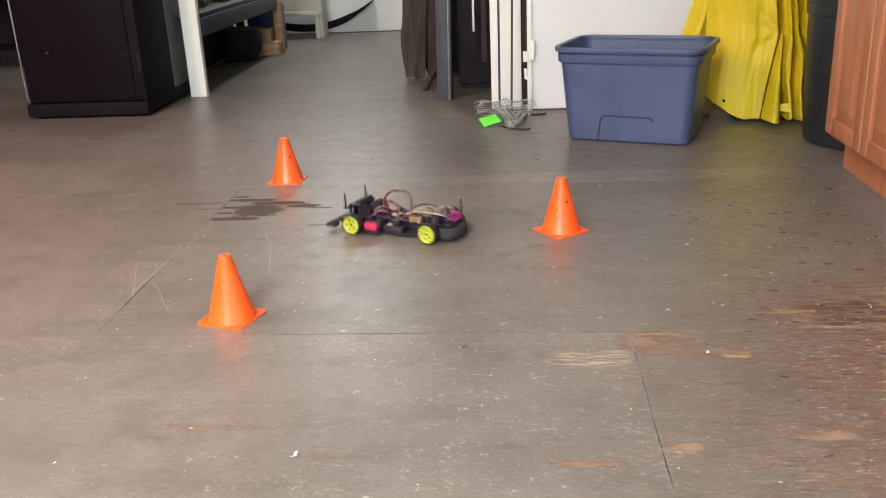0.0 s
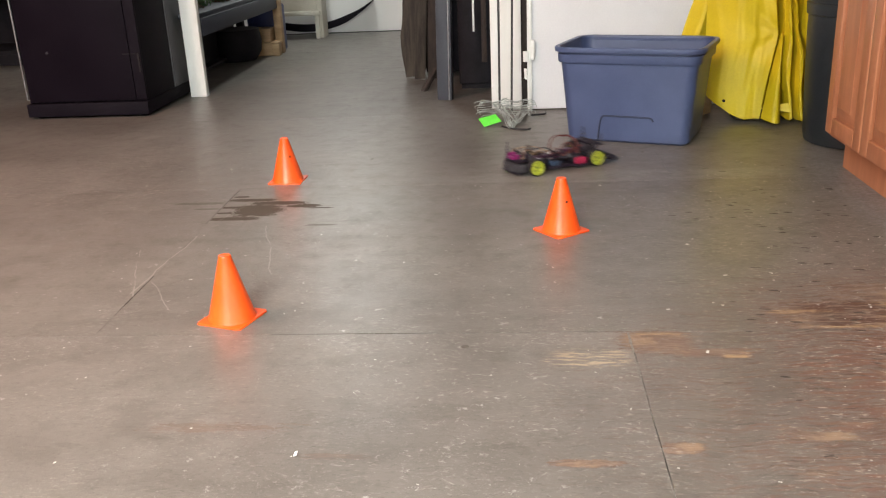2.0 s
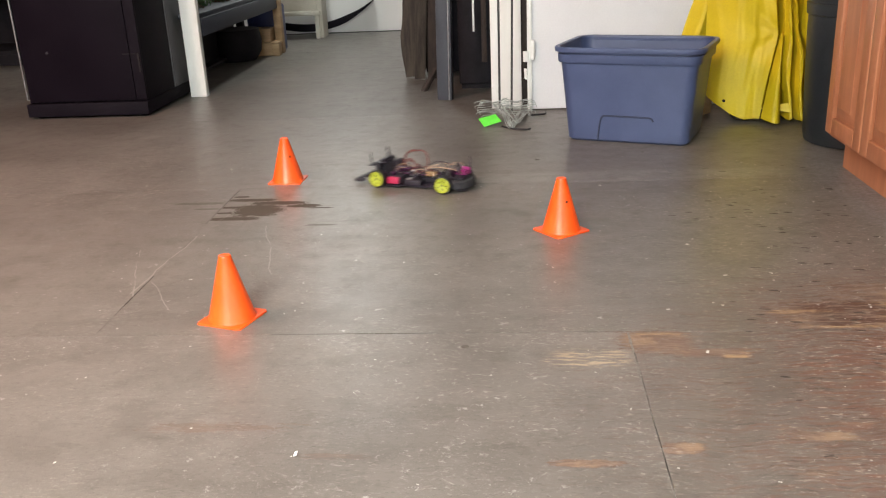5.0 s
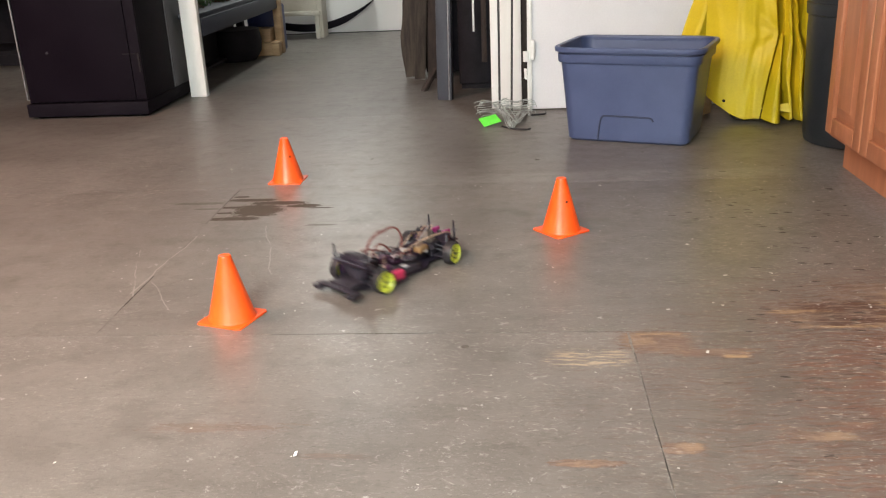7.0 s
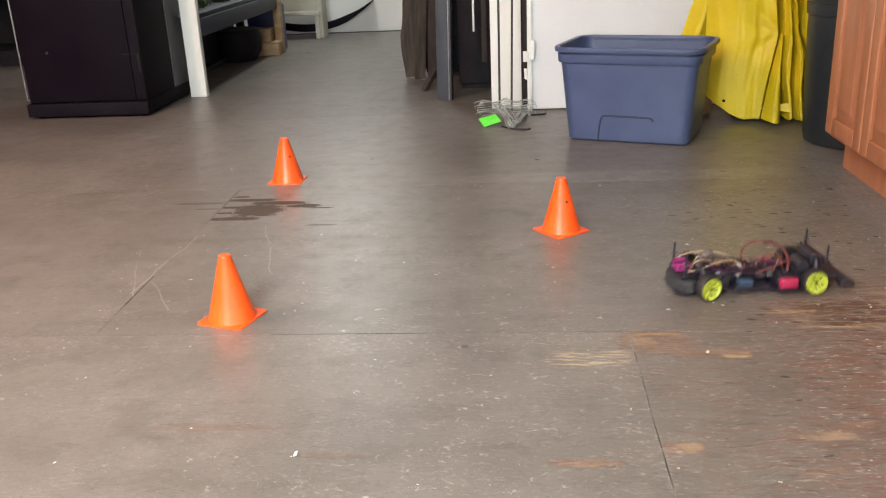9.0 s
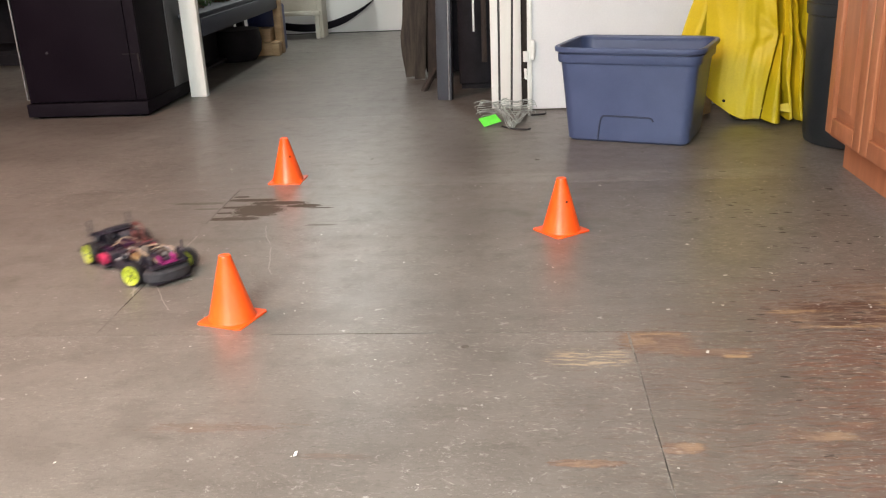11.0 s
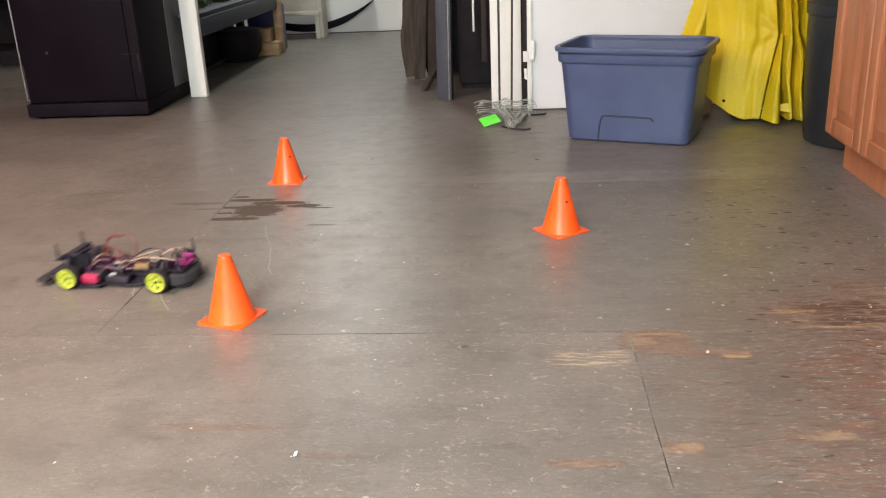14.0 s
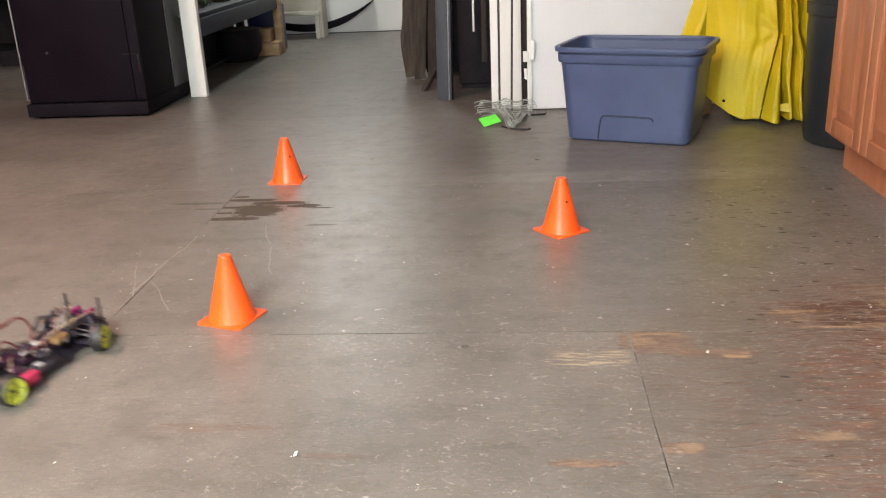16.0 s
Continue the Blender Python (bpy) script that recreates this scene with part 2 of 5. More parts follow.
    n.put(sh.inputs["Specular IOR Level"], n.math("SUBTRACT", 0.5, n.math("MULTIPLY", n.math("MAXIMUM", stain, n.math("MULTIPLY", bare, 0.5)), 0.4)))
    relief = n.math("ADD", n.math("ADD", n.math("MULTIPLY", streak, 0.12), n.math("MULTIPLY", swirl, 0.5)), n.math("ADD", n.math("MULTIPLY", pit, 0.5), n.math("MULTIPLY", bare, -0.4)))
    n.bump(relief, 0.30, 0.003, sh)
    return m


FLOOR = floor_paint()
SUBFLOOR = surface("dark_gap_dirt", (0.02, 0.017, 0.014), (0.04, 0.034, 0.028), 0.9)
WALL_WHITE = surface("white_wall_paint", (0.78, 0.775, 0.76), (0.84, 0.835, 0.82), 0.55, 2.5, bump=0.05)
# Cool panel white, darkened so some of the wall's shade is in its colour
PANEL_WHITE = surface("cool_white_dimmed_panel", (0.68, 0.70, 0.73), (0.75, 0.77, 0.80), 0.5, 2.5, bump=0.05)
WHITE_WOOD = surface("white_painted_wood", (0.82, 0.84, 0.82), (0.88, 0.90, 0.885), 0.45, 5.0, stretch=(4, 4, 0.5))
STOOL_WHITE = surface("cream_painted_wood", (0.52, 0.49, 0.42), (0.68, 0.65, 0.57), 0.5, 6.0)
CEILING = surface("ceiling_paint", (0.62, 0.60, 0.57), (0.72, 0.70, 0.67), 0.8, 2.0)
DARK_WALL = surface("dark_wall_colour", (0.09, 0.075, 0.065), (0.15, 0.125, 0.11), 0.7, 3.0)
BLACK_GLOSS = surface("black_lacquer", (0.0055, 0.0038, 0.0068), (0.0085, 0.0062, 0.0100), 0.35, 4.0, bump=0.03, spec=0.07)
BLACK_MATT = surface("black_laminate", (0.006, 0.0045, 0.0075), (0.011, 0.009, 0.013), 0.6, 6.0, spec=0.06)
GREY_TRIM = surface("dark_grey_trim", (0.045, 0.045, 0.052), (0.068, 0.068, 0.078), 0.4, 5.0)
BRACKET = surface("dull_dark_bracket", (0.010, 0.008, 0.010), (0.024, 0.020, 0.022), 0.75, 30.0, spec=0.2)
BENCH_BLUE = surface("blue_grey_bench_paint", (0.016, 0.020, 0.034), (0.030, 0.036, 0.056), 0.55, 6.0)
RAW_WOOD = surface("raw_pine", (0.30, 0.19, 0.10), (0.46, 0.32, 0.18), 0.65, 5.0, stretch=(1, 1, 6))
BARK_WOOD = surface("weathered_grey_wood", (0.020, 0.016, 0.013), (0.072, 0.059, 0.047), 0.85, 7.0, bump=0.6, stretch=(7, 7, 0.8))
DARK_WOOD = surface("dark_wood_and_gap_shade", (0.014, 0.010, 0.009), (0.045, 0.031, 0.025), 0.85, 9.0, bump=0.6, stretch=(5, 5, 1))
PANEL_GREY = surface("blue_grey_sheet_metal", (0.050, 0.056, 0.072), (0.080, 0.090, 0.112), 0.45, 4.0, metal=0.2)
EDGE_BRIGHT = surface("bright_steel_and_highlight", (0.35, 0.36, 0.38), (0.50, 0.51, 0.53), 0.35, 8.0, metal=0.8)
WIRE = surface("galvanised_wire", (0.30, 0.34, 0.33), (0.66, 0.71, 0.69), 0.3, 20.0, metal=0.5)
ROD_BLACK = surface("black_steel_rod", (0.012, 0.012, 0.013), (0.03, 0.03, 0.032), 0.4, 20.0)
LIME = surface("lime_green_plastic", (0.10, 0.78, 0.04), (0.16, 0.90, 0.08), 0.5, 10.0, bump=0.03)
TOTE = surface("slate_blue_plastic", (0.050, 0.070, 0.150), (0.068, 0.092, 0.185), 0.42, 5.0, bump=0.12, grain=260.0)
# Tote blue darkened to paint the shade of the pressed groove
TOTE_GROOVE_SHADE = surface("groove_shade_blue_plastic", (0.022, 0.030, 0.062), (0.034, 0.046, 0.090), 0.6, 30.0)
YELLOW = surface("yellow_coated_cloth", (0.58, 0.425, 0.004), (0.68, 0.51, 0.009), 0.58, 3.0, bump=0.06)
CAN = surface("charcoal_plastic", (0.010, 0.014, 0.017), (0.020, 0.025, 0.029), 0.45, 6.0, bump=0.2)
CONE = surface("orange_cone_plastic", (0.88, 0.086, 0.007), (0.93, 0.110, 0.012), 0.34, 9.0, bump=0.04, spread=0.2)
# Near-black for clutter and for shapes added to darken unlit spaces
BOX_DARK = surface("near_black_clutter_and_shade", (0.006, 0.005, 0.008), (0.016, 0.014, 0.018), 0.7, 9.0, spec=0.25)
BOX_BLUE = surface("dark_blue_plastic", (0.012, 0.022, 0.09), (0.025, 0.04, 0.15), 0.45)
LEAF = surface("dusty_green_plastic", (0.02, 0.05, 0.02), (0.06, 0.11, 0.04), 0.7, 20.0)
CHROME = surface("worn_chrome", (0.5, 0.5, 0.5), (0.7, 0.7, 0.7), 0.2, 20.0, metal=1.0)
DEBRIS = surface("pale_paint_chips", (0.32, 0.31, 0.28), (0.60, 0.58, 0.54), 0.7, 60.0)
FIXTURE_WHITE = surface("white_enamel", (0.75, 0.75, 0.73), (0.82, 0.82, 0.80), 0.35)


def cabinet_wood():
    m, tree, sh = mat("orange_stained_oak")
    n = Net(tree)
    p = n.node("ShaderNodeTexCoord").outputs["Object"]
    g = n.noise(n.vec("MULTIPLY", p, (16, 16, 1.6)), 1.6, 6.0, 0.62)
    fine = n.noise(n.vec("MULTIPLY", p, (120, 120, 5)), 2.0, 3.0)
    col = n.mix(n.ramp(g, 0.33, 0.68), (0.335, 0.125, 0.058), (0.430, 0.178, 0.090))
    col = n.mix(n.math("MULTIPLY", n.ramp(fine, 0.5, 0.7), 0.22), col, (0.27, 0.092, 0.042))
    n.put(sh.inputs["Base Color"], col)
    n.put(sh.inputs["Roughness"], n.math("ADD", 0.33, n.math("MULTIPLY", g, 0.15)))
    n.bump(fine, 0.08, 0.002, sh)
    return m


OAK = cabinet_wood()


def glow(name, colour, strength):
    m, tree, sh = mat(name)
    sh.inputs["Base Color"].default_value = (*colour, 1)
    sh.inputs["Emission Color"].default_value = (*colour, 1)
    sh.inputs["Emission Strength"].default_value = strength
    return m


# ---- mesh helpers ----
def link(name, bm, material, parent=None, label="", smooth=True):
    """One mesh object from a bmesh, under a thing or part."""
    me = bpy.data.meshes.new(name)
    bm.normal_update()
    bm.to_mesh(me)
    bm.free()
    me.materials.append(material)
    if smooth:
        me.polygons.foreach_set("use_smooth", [True] * len(me.polygons))
        me.set_sharp_from_angle(angle=radians(38))
    ob = new(name, me)
    if parent is not None:
        ob.parent = parent
    if label:
        tagged(ob, label)
    return ob


def part(name, bm, material, parent, label=""):
    return link(name, bm, material, parent, label)


def thing(name, label, category, m=None, group="", kind=""):
    ob = new(name)
    ob.empty_display_size = 0.05
    ob.matrix_world = m if m is not None else Matrix()
    return tagged(ob, label, category, group, kind)


def add_box(bm, lo, hi, bevel=0.0, m=None, seg=2):
    c = [(a + b) / 2 for a, b in zip(lo, hi)]
    s = [abs(b - a) for a, b in zip(lo, hi)]
    mm = (m or Matrix()) @ Matrix.LocRotScale(c, None, s)
    made = bmesh.ops.create_cube(bm, size=1.0, matrix=mm)
    if bevel:
        edges = list({e for v in made["verts"] for e in v.link_edges})
        bmesh.ops.bevel(bm, geom=edges, offset=bevel, segments=seg, affect="EDGES", profile=0.5)
    return bm


def box(lo, hi, bevel=0.0, m=None, seg=2):
    return add_box(bmesh.new(), lo, hi, bevel, m, seg)


def add_rod(bm, a, b, r, r2=None, n=10):
    a, b = Vector(a), Vector(b)
    turn = (b - a).to_track_quat("Z", "Y").to_matrix().to_4x4()
    mm = Matrix.Translation((a + b) / 2) @ turn
    bmesh.ops.create_cone(bm, cap_ends=True, segments=n, radius1=r, radius2=r if r2 is None else r2, depth=(b - a).length, matrix=mm)
    return bm


def rod(a, b, r, r2=None, n=10):
    return add_rod(bmesh.new(), a, b, r, r2, n)


def add_tube(bm, pts, r, n=8, r_end=None):
    """A tube through points, smoothed."""
    pts = [Vector(q) for q in pts]
    fine = []
    for i in range(len(pts) - 1):
        p0, p1, p2, p3 = pts[max(i - 1, 0)], pts[i], pts[i + 1], pts[min(i + 2, len(pts) - 1)]
        for k in range(5):
            t = k / 5
            fine.append(0.5 * ((2 * p1) + (p2 - p0) * t + (2 * p0 - 5 * p1 + 4 * p2 - p3) * t * t + (3 * p1 - p0 - 3 * p2 + p3) * t ** 3))
    fine.append(pts[-1])
    rings, up = [], Vector((0.13, 0.31, 0.94)).normalized()
    for i, q in enumerate(fine):
        way = (fine[min(i + 1, len(fine) - 1)] - fine[max(i - 1, 0)]).normalized()
        side = way.cross(up).normalized()
        top = side.cross(way)
        rr = r if r_end is None else r + (r_end - r) * i / (len(fine) - 1)
        rings.append([bm.verts.new(q + side * rr * math.cos(a) + top * rr * math.sin(a)) for a in (2 * math.pi * j / n for j in range(n))])
    for a, b in zip(rings, rings[1:]):
        for j in range(n):
            bm.faces.new((a[j], a[(j + 1) % n], b[(j + 1) % n], b[j]))
    bm.faces.new(rings[0][::-1]), bm.faces.new(rings[-1])
    return bm


def tube(pts, r, n=8, r_end=None):
    return add_tube(bmesh.new(), pts, r, n, r_end)


def lathe(profile, n=32, m=None):
    """Turned round z: (radius, height) pairs; a closed profile gives a solid."""
    bm = bmesh.new()
    rings = [[bm.verts.new((r * math.cos(a), r * math.sin(a), z)) for a in (2 * math.pi * j / n for j in range(n))] for r, z in profile]
    for a, b in zip(rings, rings[1:]):
        for j in range(n):
            bm.faces.new((a[j], a[(j + 1) % n], b[(j + 1) % n], b[j]))
    bmesh.ops.remove_doubles(bm, verts=bm.verts, dist=1e-5)
    if m is not None:
        bmesh.ops.transform(bm, matrix=m, verts=bm.verts)
    return bm


def rough_up(bm, amount, scale, seed=0.0):
    for v in bm.verts:
        v.co += noise.noise_vector(v.co * scale + Vector((seed, seed * 1.7, 0))) * amount
    return bm


# ---- structure ----
X0, X1, Y0, Y1 = -4.6, 1.74, -2.2, 8.05
floor = tagged(link("floor", box((X0 - 0.1, Y0 - 0.1, -0.06), (X1 + 0.1, Y1 + 0.1, -0.014)), SUBFLOOR), "worn grey painted plywood floor with bare brown patches", "floor", kind="structure")
tagged(link("wall_north", box((X0 - 0.12, Y1, 0), (0.20, Y1 + 0.12, CEIL)), WALL_WHITE), "white painted back wall", "wall", kind="structure")
tagged(link("wall_west", box((X0 - 0.12, Y0, 0), (X0, Y1, CEIL)), DARK_WALL), "dark side wall", "wall", kind="structure")
tagged(link("wall_south", box((X0 - 0.12, Y0 - 0.12, 0), (X1 + 0.12, Y0, CEIL)), WALL_WHITE), "white painted wall", "wall", kind="structure")
tagged(link("wall_east", box((X1, Y0, 0), (X1 + 0.12, 4.35, CEIL)), WALL_WHITE), "white painted side wall", "wall", kind="structure")
tagged(link("wall_middle", box((0.085, 4.35, 0.006), (X1 + 0.12, 4.47, CEIL)), PANEL_WHITE), "smooth white wall panel behind the blue tote", "wall", kind="structure")
# Wall colour is dark so that the unlit passage looks shaded
tagged(link("wall_passage", box((0.085, 4.47, 0), (0.20, Y1, CEIL)), DARK_WALL), "passage wall coloured dark for the unlit recess", "wall", kind="structure")
tagged(link("ceiling", box((X0 - 0.12, Y0 - 0.12, CEIL), (X1 + 0.12, Y1 + 0.12, CEIL + 0.1)), CEILING), "plain off-white ceiling", "ceiling", kind="structure")


def ceiling_light(x, y, sx, sy, colour):
    t = thing("ceiling_light", "white enamel lamp fixture on the ceiling, out of view", "ceiling light", pose(x, y, CEIL), "ceiling lights")
    part("housing", box((-sx / 2 - 0.03, -sy / 2 - 0.03, -0.06), (sx / 2 + 0.03, sy / 2 + 0.03, 0), 0.006), FIXTURE_WHITE, t)
    part("diffuser", box((-sx / 2, -sy / 2, -0.075), (sx / 2, sy / 2, -0.061), 0.004), glow("lit_diffuser", colour, 1.5), t, "lit diffuser")


for fx, fy, sx, sy, watts, colour in FIXTURES:
    ceiling_light(fx, fy, sx, sy, colour)


# ---- traffic cones ----
def traffic_cone(x, y, turn, hole, label):
    t = thing("traffic_cone", label, "traffic cone", pose(x, y, 0, 0, 0, turn), "orange cones on the floor")
    s, r = 0.0615, 0.009
    bm = bmesh.new()
    corners = [(sx * (s - r) + r * math.cos(a), sy * (s - r) + r * math.sin(a)) for sx, sy, a0 in ((1, 1, 0), (-1, 1, 90), (-1, -1, 180), (1, -1, 270))
               for a in (radians(a0 + k * 22.5) for k in range(5))]
    low = [bm.verts.new((cx, cy, 0.0005)) for cx, cy in corners]
    high = [bm.verts.new((cx * 0.985, cy * 0.985, 0.0042)) for cx, cy in corners]
    for j in range(len(low)):
        k = (j + 1) % len(low)
        bm.faces.new((low[j], low[k], high[k], high[j]))
    bm.faces.new(high), bm.faces.new(low[::-1])
    part("base_plate", bm, CONE, t)
    outer = [(0.0575, 0.004), (0.0562, 0.0075), (0.0545, 0.012), (0.0155, 0.154), (0.0150, 0.1585), (0.0138, 0.1605), (0.0120, 0.1608),
             (0.0105, 0.1598), (0.0, 0.1594)]
    part("cone_body", lathe(outer, 48), CONE, t)
    # black disc set in the side; its colour stands for the hole's darkness
    a, rr = radians(hole - turn), 0.0314
    part("vent_hole", rod((rr * math.cos(a) * 0.93, rr * math.sin(a) * 0.93, 0.0950), (rr * math.cos(a) * 1.01, rr * math.sin(a) * 1.01, 0.0956), 0.0036, n=12), BLACK_MATT, t, "small dark hole")
    return t


traffic_cone(-0.679, 1.940, -18.2, 100, "bright orange plastic cone with square base")
traffic_cone(-0.831, 3.170, -3, -48, "bright orange plastic cone with chipped square base")
traffic_cone(0.137, 2.548, -53.1, -63, "bright orange plastic cone with dark hole")


# ---- storage tote ----
def rounded_ring(w, d, r, z, n=6):
    pts = []
    for sx, sy, a0 in ((1, 1, 0), (-1, 1, 90), (-1, -1, 180), (1, -1, 270)):
        for k in range(n + 1):
            a = radians(a0 + 90 * k / n)
            pts.append(Vector((sx * (w / 2 - r) + r * math.cos(a), sy * (d / 2 - r) + r * math.sin(a), z)))
    return pts


def skin(rings, cap_first=True, cap_last=True):
    bm = bmesh.new()
    rows = [[bm.verts.new(q) for q in ring] for ring in rings]
    count = len(rows[0])
    for a, b in zip(rows, rows[1:]):
        for j in range(count):
            bm.faces.new((a[j], a[(j + 1) % count], b[(j + 1) % count], b[j]))
    if cap_first:
        bm.faces.new(rows[0][::-1])
    if cap_last:
        bm.faces.new(rows[-1])
    return bm


def storage_tote():
    h = 0.385
    t = thing("storage_tote", "slate-blue plastic storage tote, open and empty", "storage tote", pose(0.509, 3.772, 0, 0, 0, -21))
    w0, d0, w1, d1 = 0.494, 0.322, 0.562, 0.378
    out = [rounded_ring(w0 - 0.02, d0 - 0.02, 0.03, 0.0008), rounded_ring(w0, d0, 0.04, 0.010)]
    for k in range(1, 9):
        f = k / 8 * 0.815
        out.append(rounded_ring(w0 + (w1 - w0) * f, d0 + (d1 - d0) * f, 0.04 + 0.01 * f, 0.010 + (h - 0.01) * f))
    zs = 0.010 + (h - 0.01) * 0.815
    ws, ds = w0 + (w1 - w0) * 0.815, d0 + (d1 - d0) * 0.815
    out += [rounded_ring(ws - 0.008, ds - 0.008, 0.046, zs + 0.001), rounded_ring(ws - 0.008, ds - 0.008, 0.046, zs + 0.0065), rounded_ring(w1 + 0.010, d1 + 0.010, 0.056, zs + 0.0065),
            rounded_ring(w1 + 0.014, d1 + 0.014, 0.058, zs + 0.010), rounded_ring(w1 + 0.018, d1 + 0.018, 0.06, h - 0.030), rounded_ring(w1 + 0.002, d1 + 0.002, 0.054, h - 0.028), rounded_ring(w1 + 0.002, d1 + 0.002, 0.054, h - 0.014)]
    inner = [rounded_ring(w1 + 0.004, d1 + 0.004, 0.056, h - 0.014), rounded_ring(w1 - 0.010, d1 - 0.010, 0.05, zs), rounded_ring(w0 - 0.01, d0 - 0.01, 0.036, 0.014)]
    part("body", skin(out + inner), TOTE, t)
    rim = [rounded_ring(w1 + 0.006, d1 + 0.006, 0.058, h - 0.018), rounded_ring(w1 + 0.038, d1 + 0.038, 0.07, h - 0.020), rounded_ring(w1 + 0.044, d1 + 0.044, 0.073, h - 0.012),
           rounded_ring(w1 + 0.042, d1 + 0.042, 0.072, h - 0.003), rounded_ring(w1 + 0.034, d1 + 0.034, 0.069, h), rounded_ring(w1 + 0.008, d1 + 0.008, 0.06, h - 0.002),
           rounded_ring(w1 + 0.002, d1 + 0.002, 0.056, h - 0.010)]
    part("rim", skin(rim + [rim[0]], False, False), TOTE, t)
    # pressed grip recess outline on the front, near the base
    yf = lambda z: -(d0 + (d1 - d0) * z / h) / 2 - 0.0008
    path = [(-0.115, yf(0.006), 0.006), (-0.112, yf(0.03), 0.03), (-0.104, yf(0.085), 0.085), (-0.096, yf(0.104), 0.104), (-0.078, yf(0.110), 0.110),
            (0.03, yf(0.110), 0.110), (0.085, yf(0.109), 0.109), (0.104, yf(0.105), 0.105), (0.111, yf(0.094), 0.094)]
    # Raised tube whose darker blue stands for the groove's shade
    part("pressed_line", tube(path, 0.0036, 8), TOTE_GROOVE_SHADE, t, "pressed line in shade-darkened blue")
    return t


storage_tote()


# ---- kitchen cabinets with raised-panel doors ----
def raised_door(parent, y0, y1, z0, z1, x):
    """A door in the plane x, facing -x, with frame and raised centre panel."""
    st = 0.058
    d = part("door", box((x, y0, z0), (x + 0.006, y1, z1), 0.001), OAK, parent)
    for name, lo, hi in (("stile", (y0, z0), (y0 + st, z1)), ("stile", (y1 - st, z0), (y1, z1)), ("rail", (y0 + st, z0), (y1 - st, z0 + st)),
                         ("rail", (y0 + st, z1 - st), (y1 - st, z1))):
        part(name, box((x - 0.014, lo[0], lo[1]), (x + 0.004, hi[0], hi[1]), 0.004, seg=3), OAK, d)
    bm = bmesh.new()
    a = [(y0 + st + 0.003, z0 + st + 0.003), (y1 - st - 0.003, z0 + st + 0.003), (y1 - st - 0.003, z1 - st - 0.003), (y0 + st + 0.003, z1 - st - 0.003)]
    cy, cz = (y0 + y1) / 2, (z0 + z1) / 2

    def inset(k, xx):
        return [bm.verts.new((xx, q[0] + (k if q[0] < cy else -k), q[1] + (k if q[1] < cz else -k))) for q in a]

    rows = [inset(0, x - 0.001), inset(0.004, x - 0.002), inset(0.040, x - 0.011), inset(0.043, x - 0.0135)]
    for p_, q_ in zip(rows, rows[1:]):
        for j in range(4):
            bm.faces.new((p_[j], q_[j], q_[(j + 1) % 4], p_[(j + 1) % 4]))
    bm.faces.new(rows[-1][::-1])
    part("raised_panel", bm, OAK, d)


def base_cabinet(y_far, width):
    t = thing("base_cabinet", "orange-stained oak base cabinet with raised-panel doors", "kitchen cabinet", pose(0, 0, 0), "oak base cabinets along the wall")
    y0, y1 = y_far - width, y_far
    part("carcass", box((1.104, y0 + 0.001, 0.115), (1.70, y1 - 0.001, 0.86), 0.002), OAK, t)
    part("toe_kick", box((1.160, y0 + 0.001, 0.0005), (1.70, y1 - 0.001, 0.115)), OAK, t)
    half = width / 2
    for k in range(2):
        raised_door(t, y0 + k * half + 0.004, y0 + (k + 1) * half - 0.004, 0.131, 0.74, 1.098)
    part("drawer_front", box((1.084, y0 + 0.006, 0.75), (1.10, y1 - 0.006, 0.852), 0.004), OAK, t)
    return t


for k in range(3):
    base_cabinet(3.190 - k * 0.66, 0.656)
top = tagged(link("worktop", box((1.065, 1.20, 0.861), (1.735, 3.20, 0.90), 0.006), surface("speckled_laminate", (0.30, 0.27, 0.23), (0.42, 0.39, 0.34), 0.35, 60.0)), "speckled laminate worktop on the oak cabinets", "worktop")


# ---- rubbish bin ----
def rubbish_bin():
    t = thing("rubbish_bin", "charcoal plastic rubbish bin between coat and cabinet", "rubbish bin", pose(1.355, 3.585, 0))
    pr = [(0.19, 0.0005), (0.206, 0.004), (0.212, 0.03), (0.228, 0.40), (0.2285, 0.485), (0.236, 0.49), (0.238, 0.53), (0.230, 0.535), (0.243, 0.70), (0.256, 0.705),
          (0.258, 0.735), (0.246, 0.737), (0.236, 0.70), (0.205, 0.02), (0.0, 0.015)]
    part("body", lathe(pr, 48), CAN, t)


rubbish_bin()


# ---- yellow raincoat hanging on the wall ----
def coat_sheet(x_of, y_of, z_of, nu=90, nv=70, thick=0.0018):
    bm = bmesh.new()
    grid = []
    for i in range(nu + 1):
        col = []
        for j in range(nv + 1):
            u, v = i / nu, j / nv
            col.append(bm.verts.new((x_of(u, v), y_of(u, v), z_of(u, v))))
        grid.append(col)
    for i in range(nu):
        for j in range(nv):
            bm.faces.new((grid[i][j], grid[i + 1][j], grid[i + 1][j + 1], grid[i][j + 1]))
    bm.normal_update()
    bmesh.ops.solidify(bm, geom=bm.faces[:], thickness=thick)
    return bm


def wrinkle(u, v, s):
    return noise.fractal(Vector((u * 3.4 + s + v * 1.1, v * 2.6 - u * 0.8, s)), 1.0, 2.0, 3)


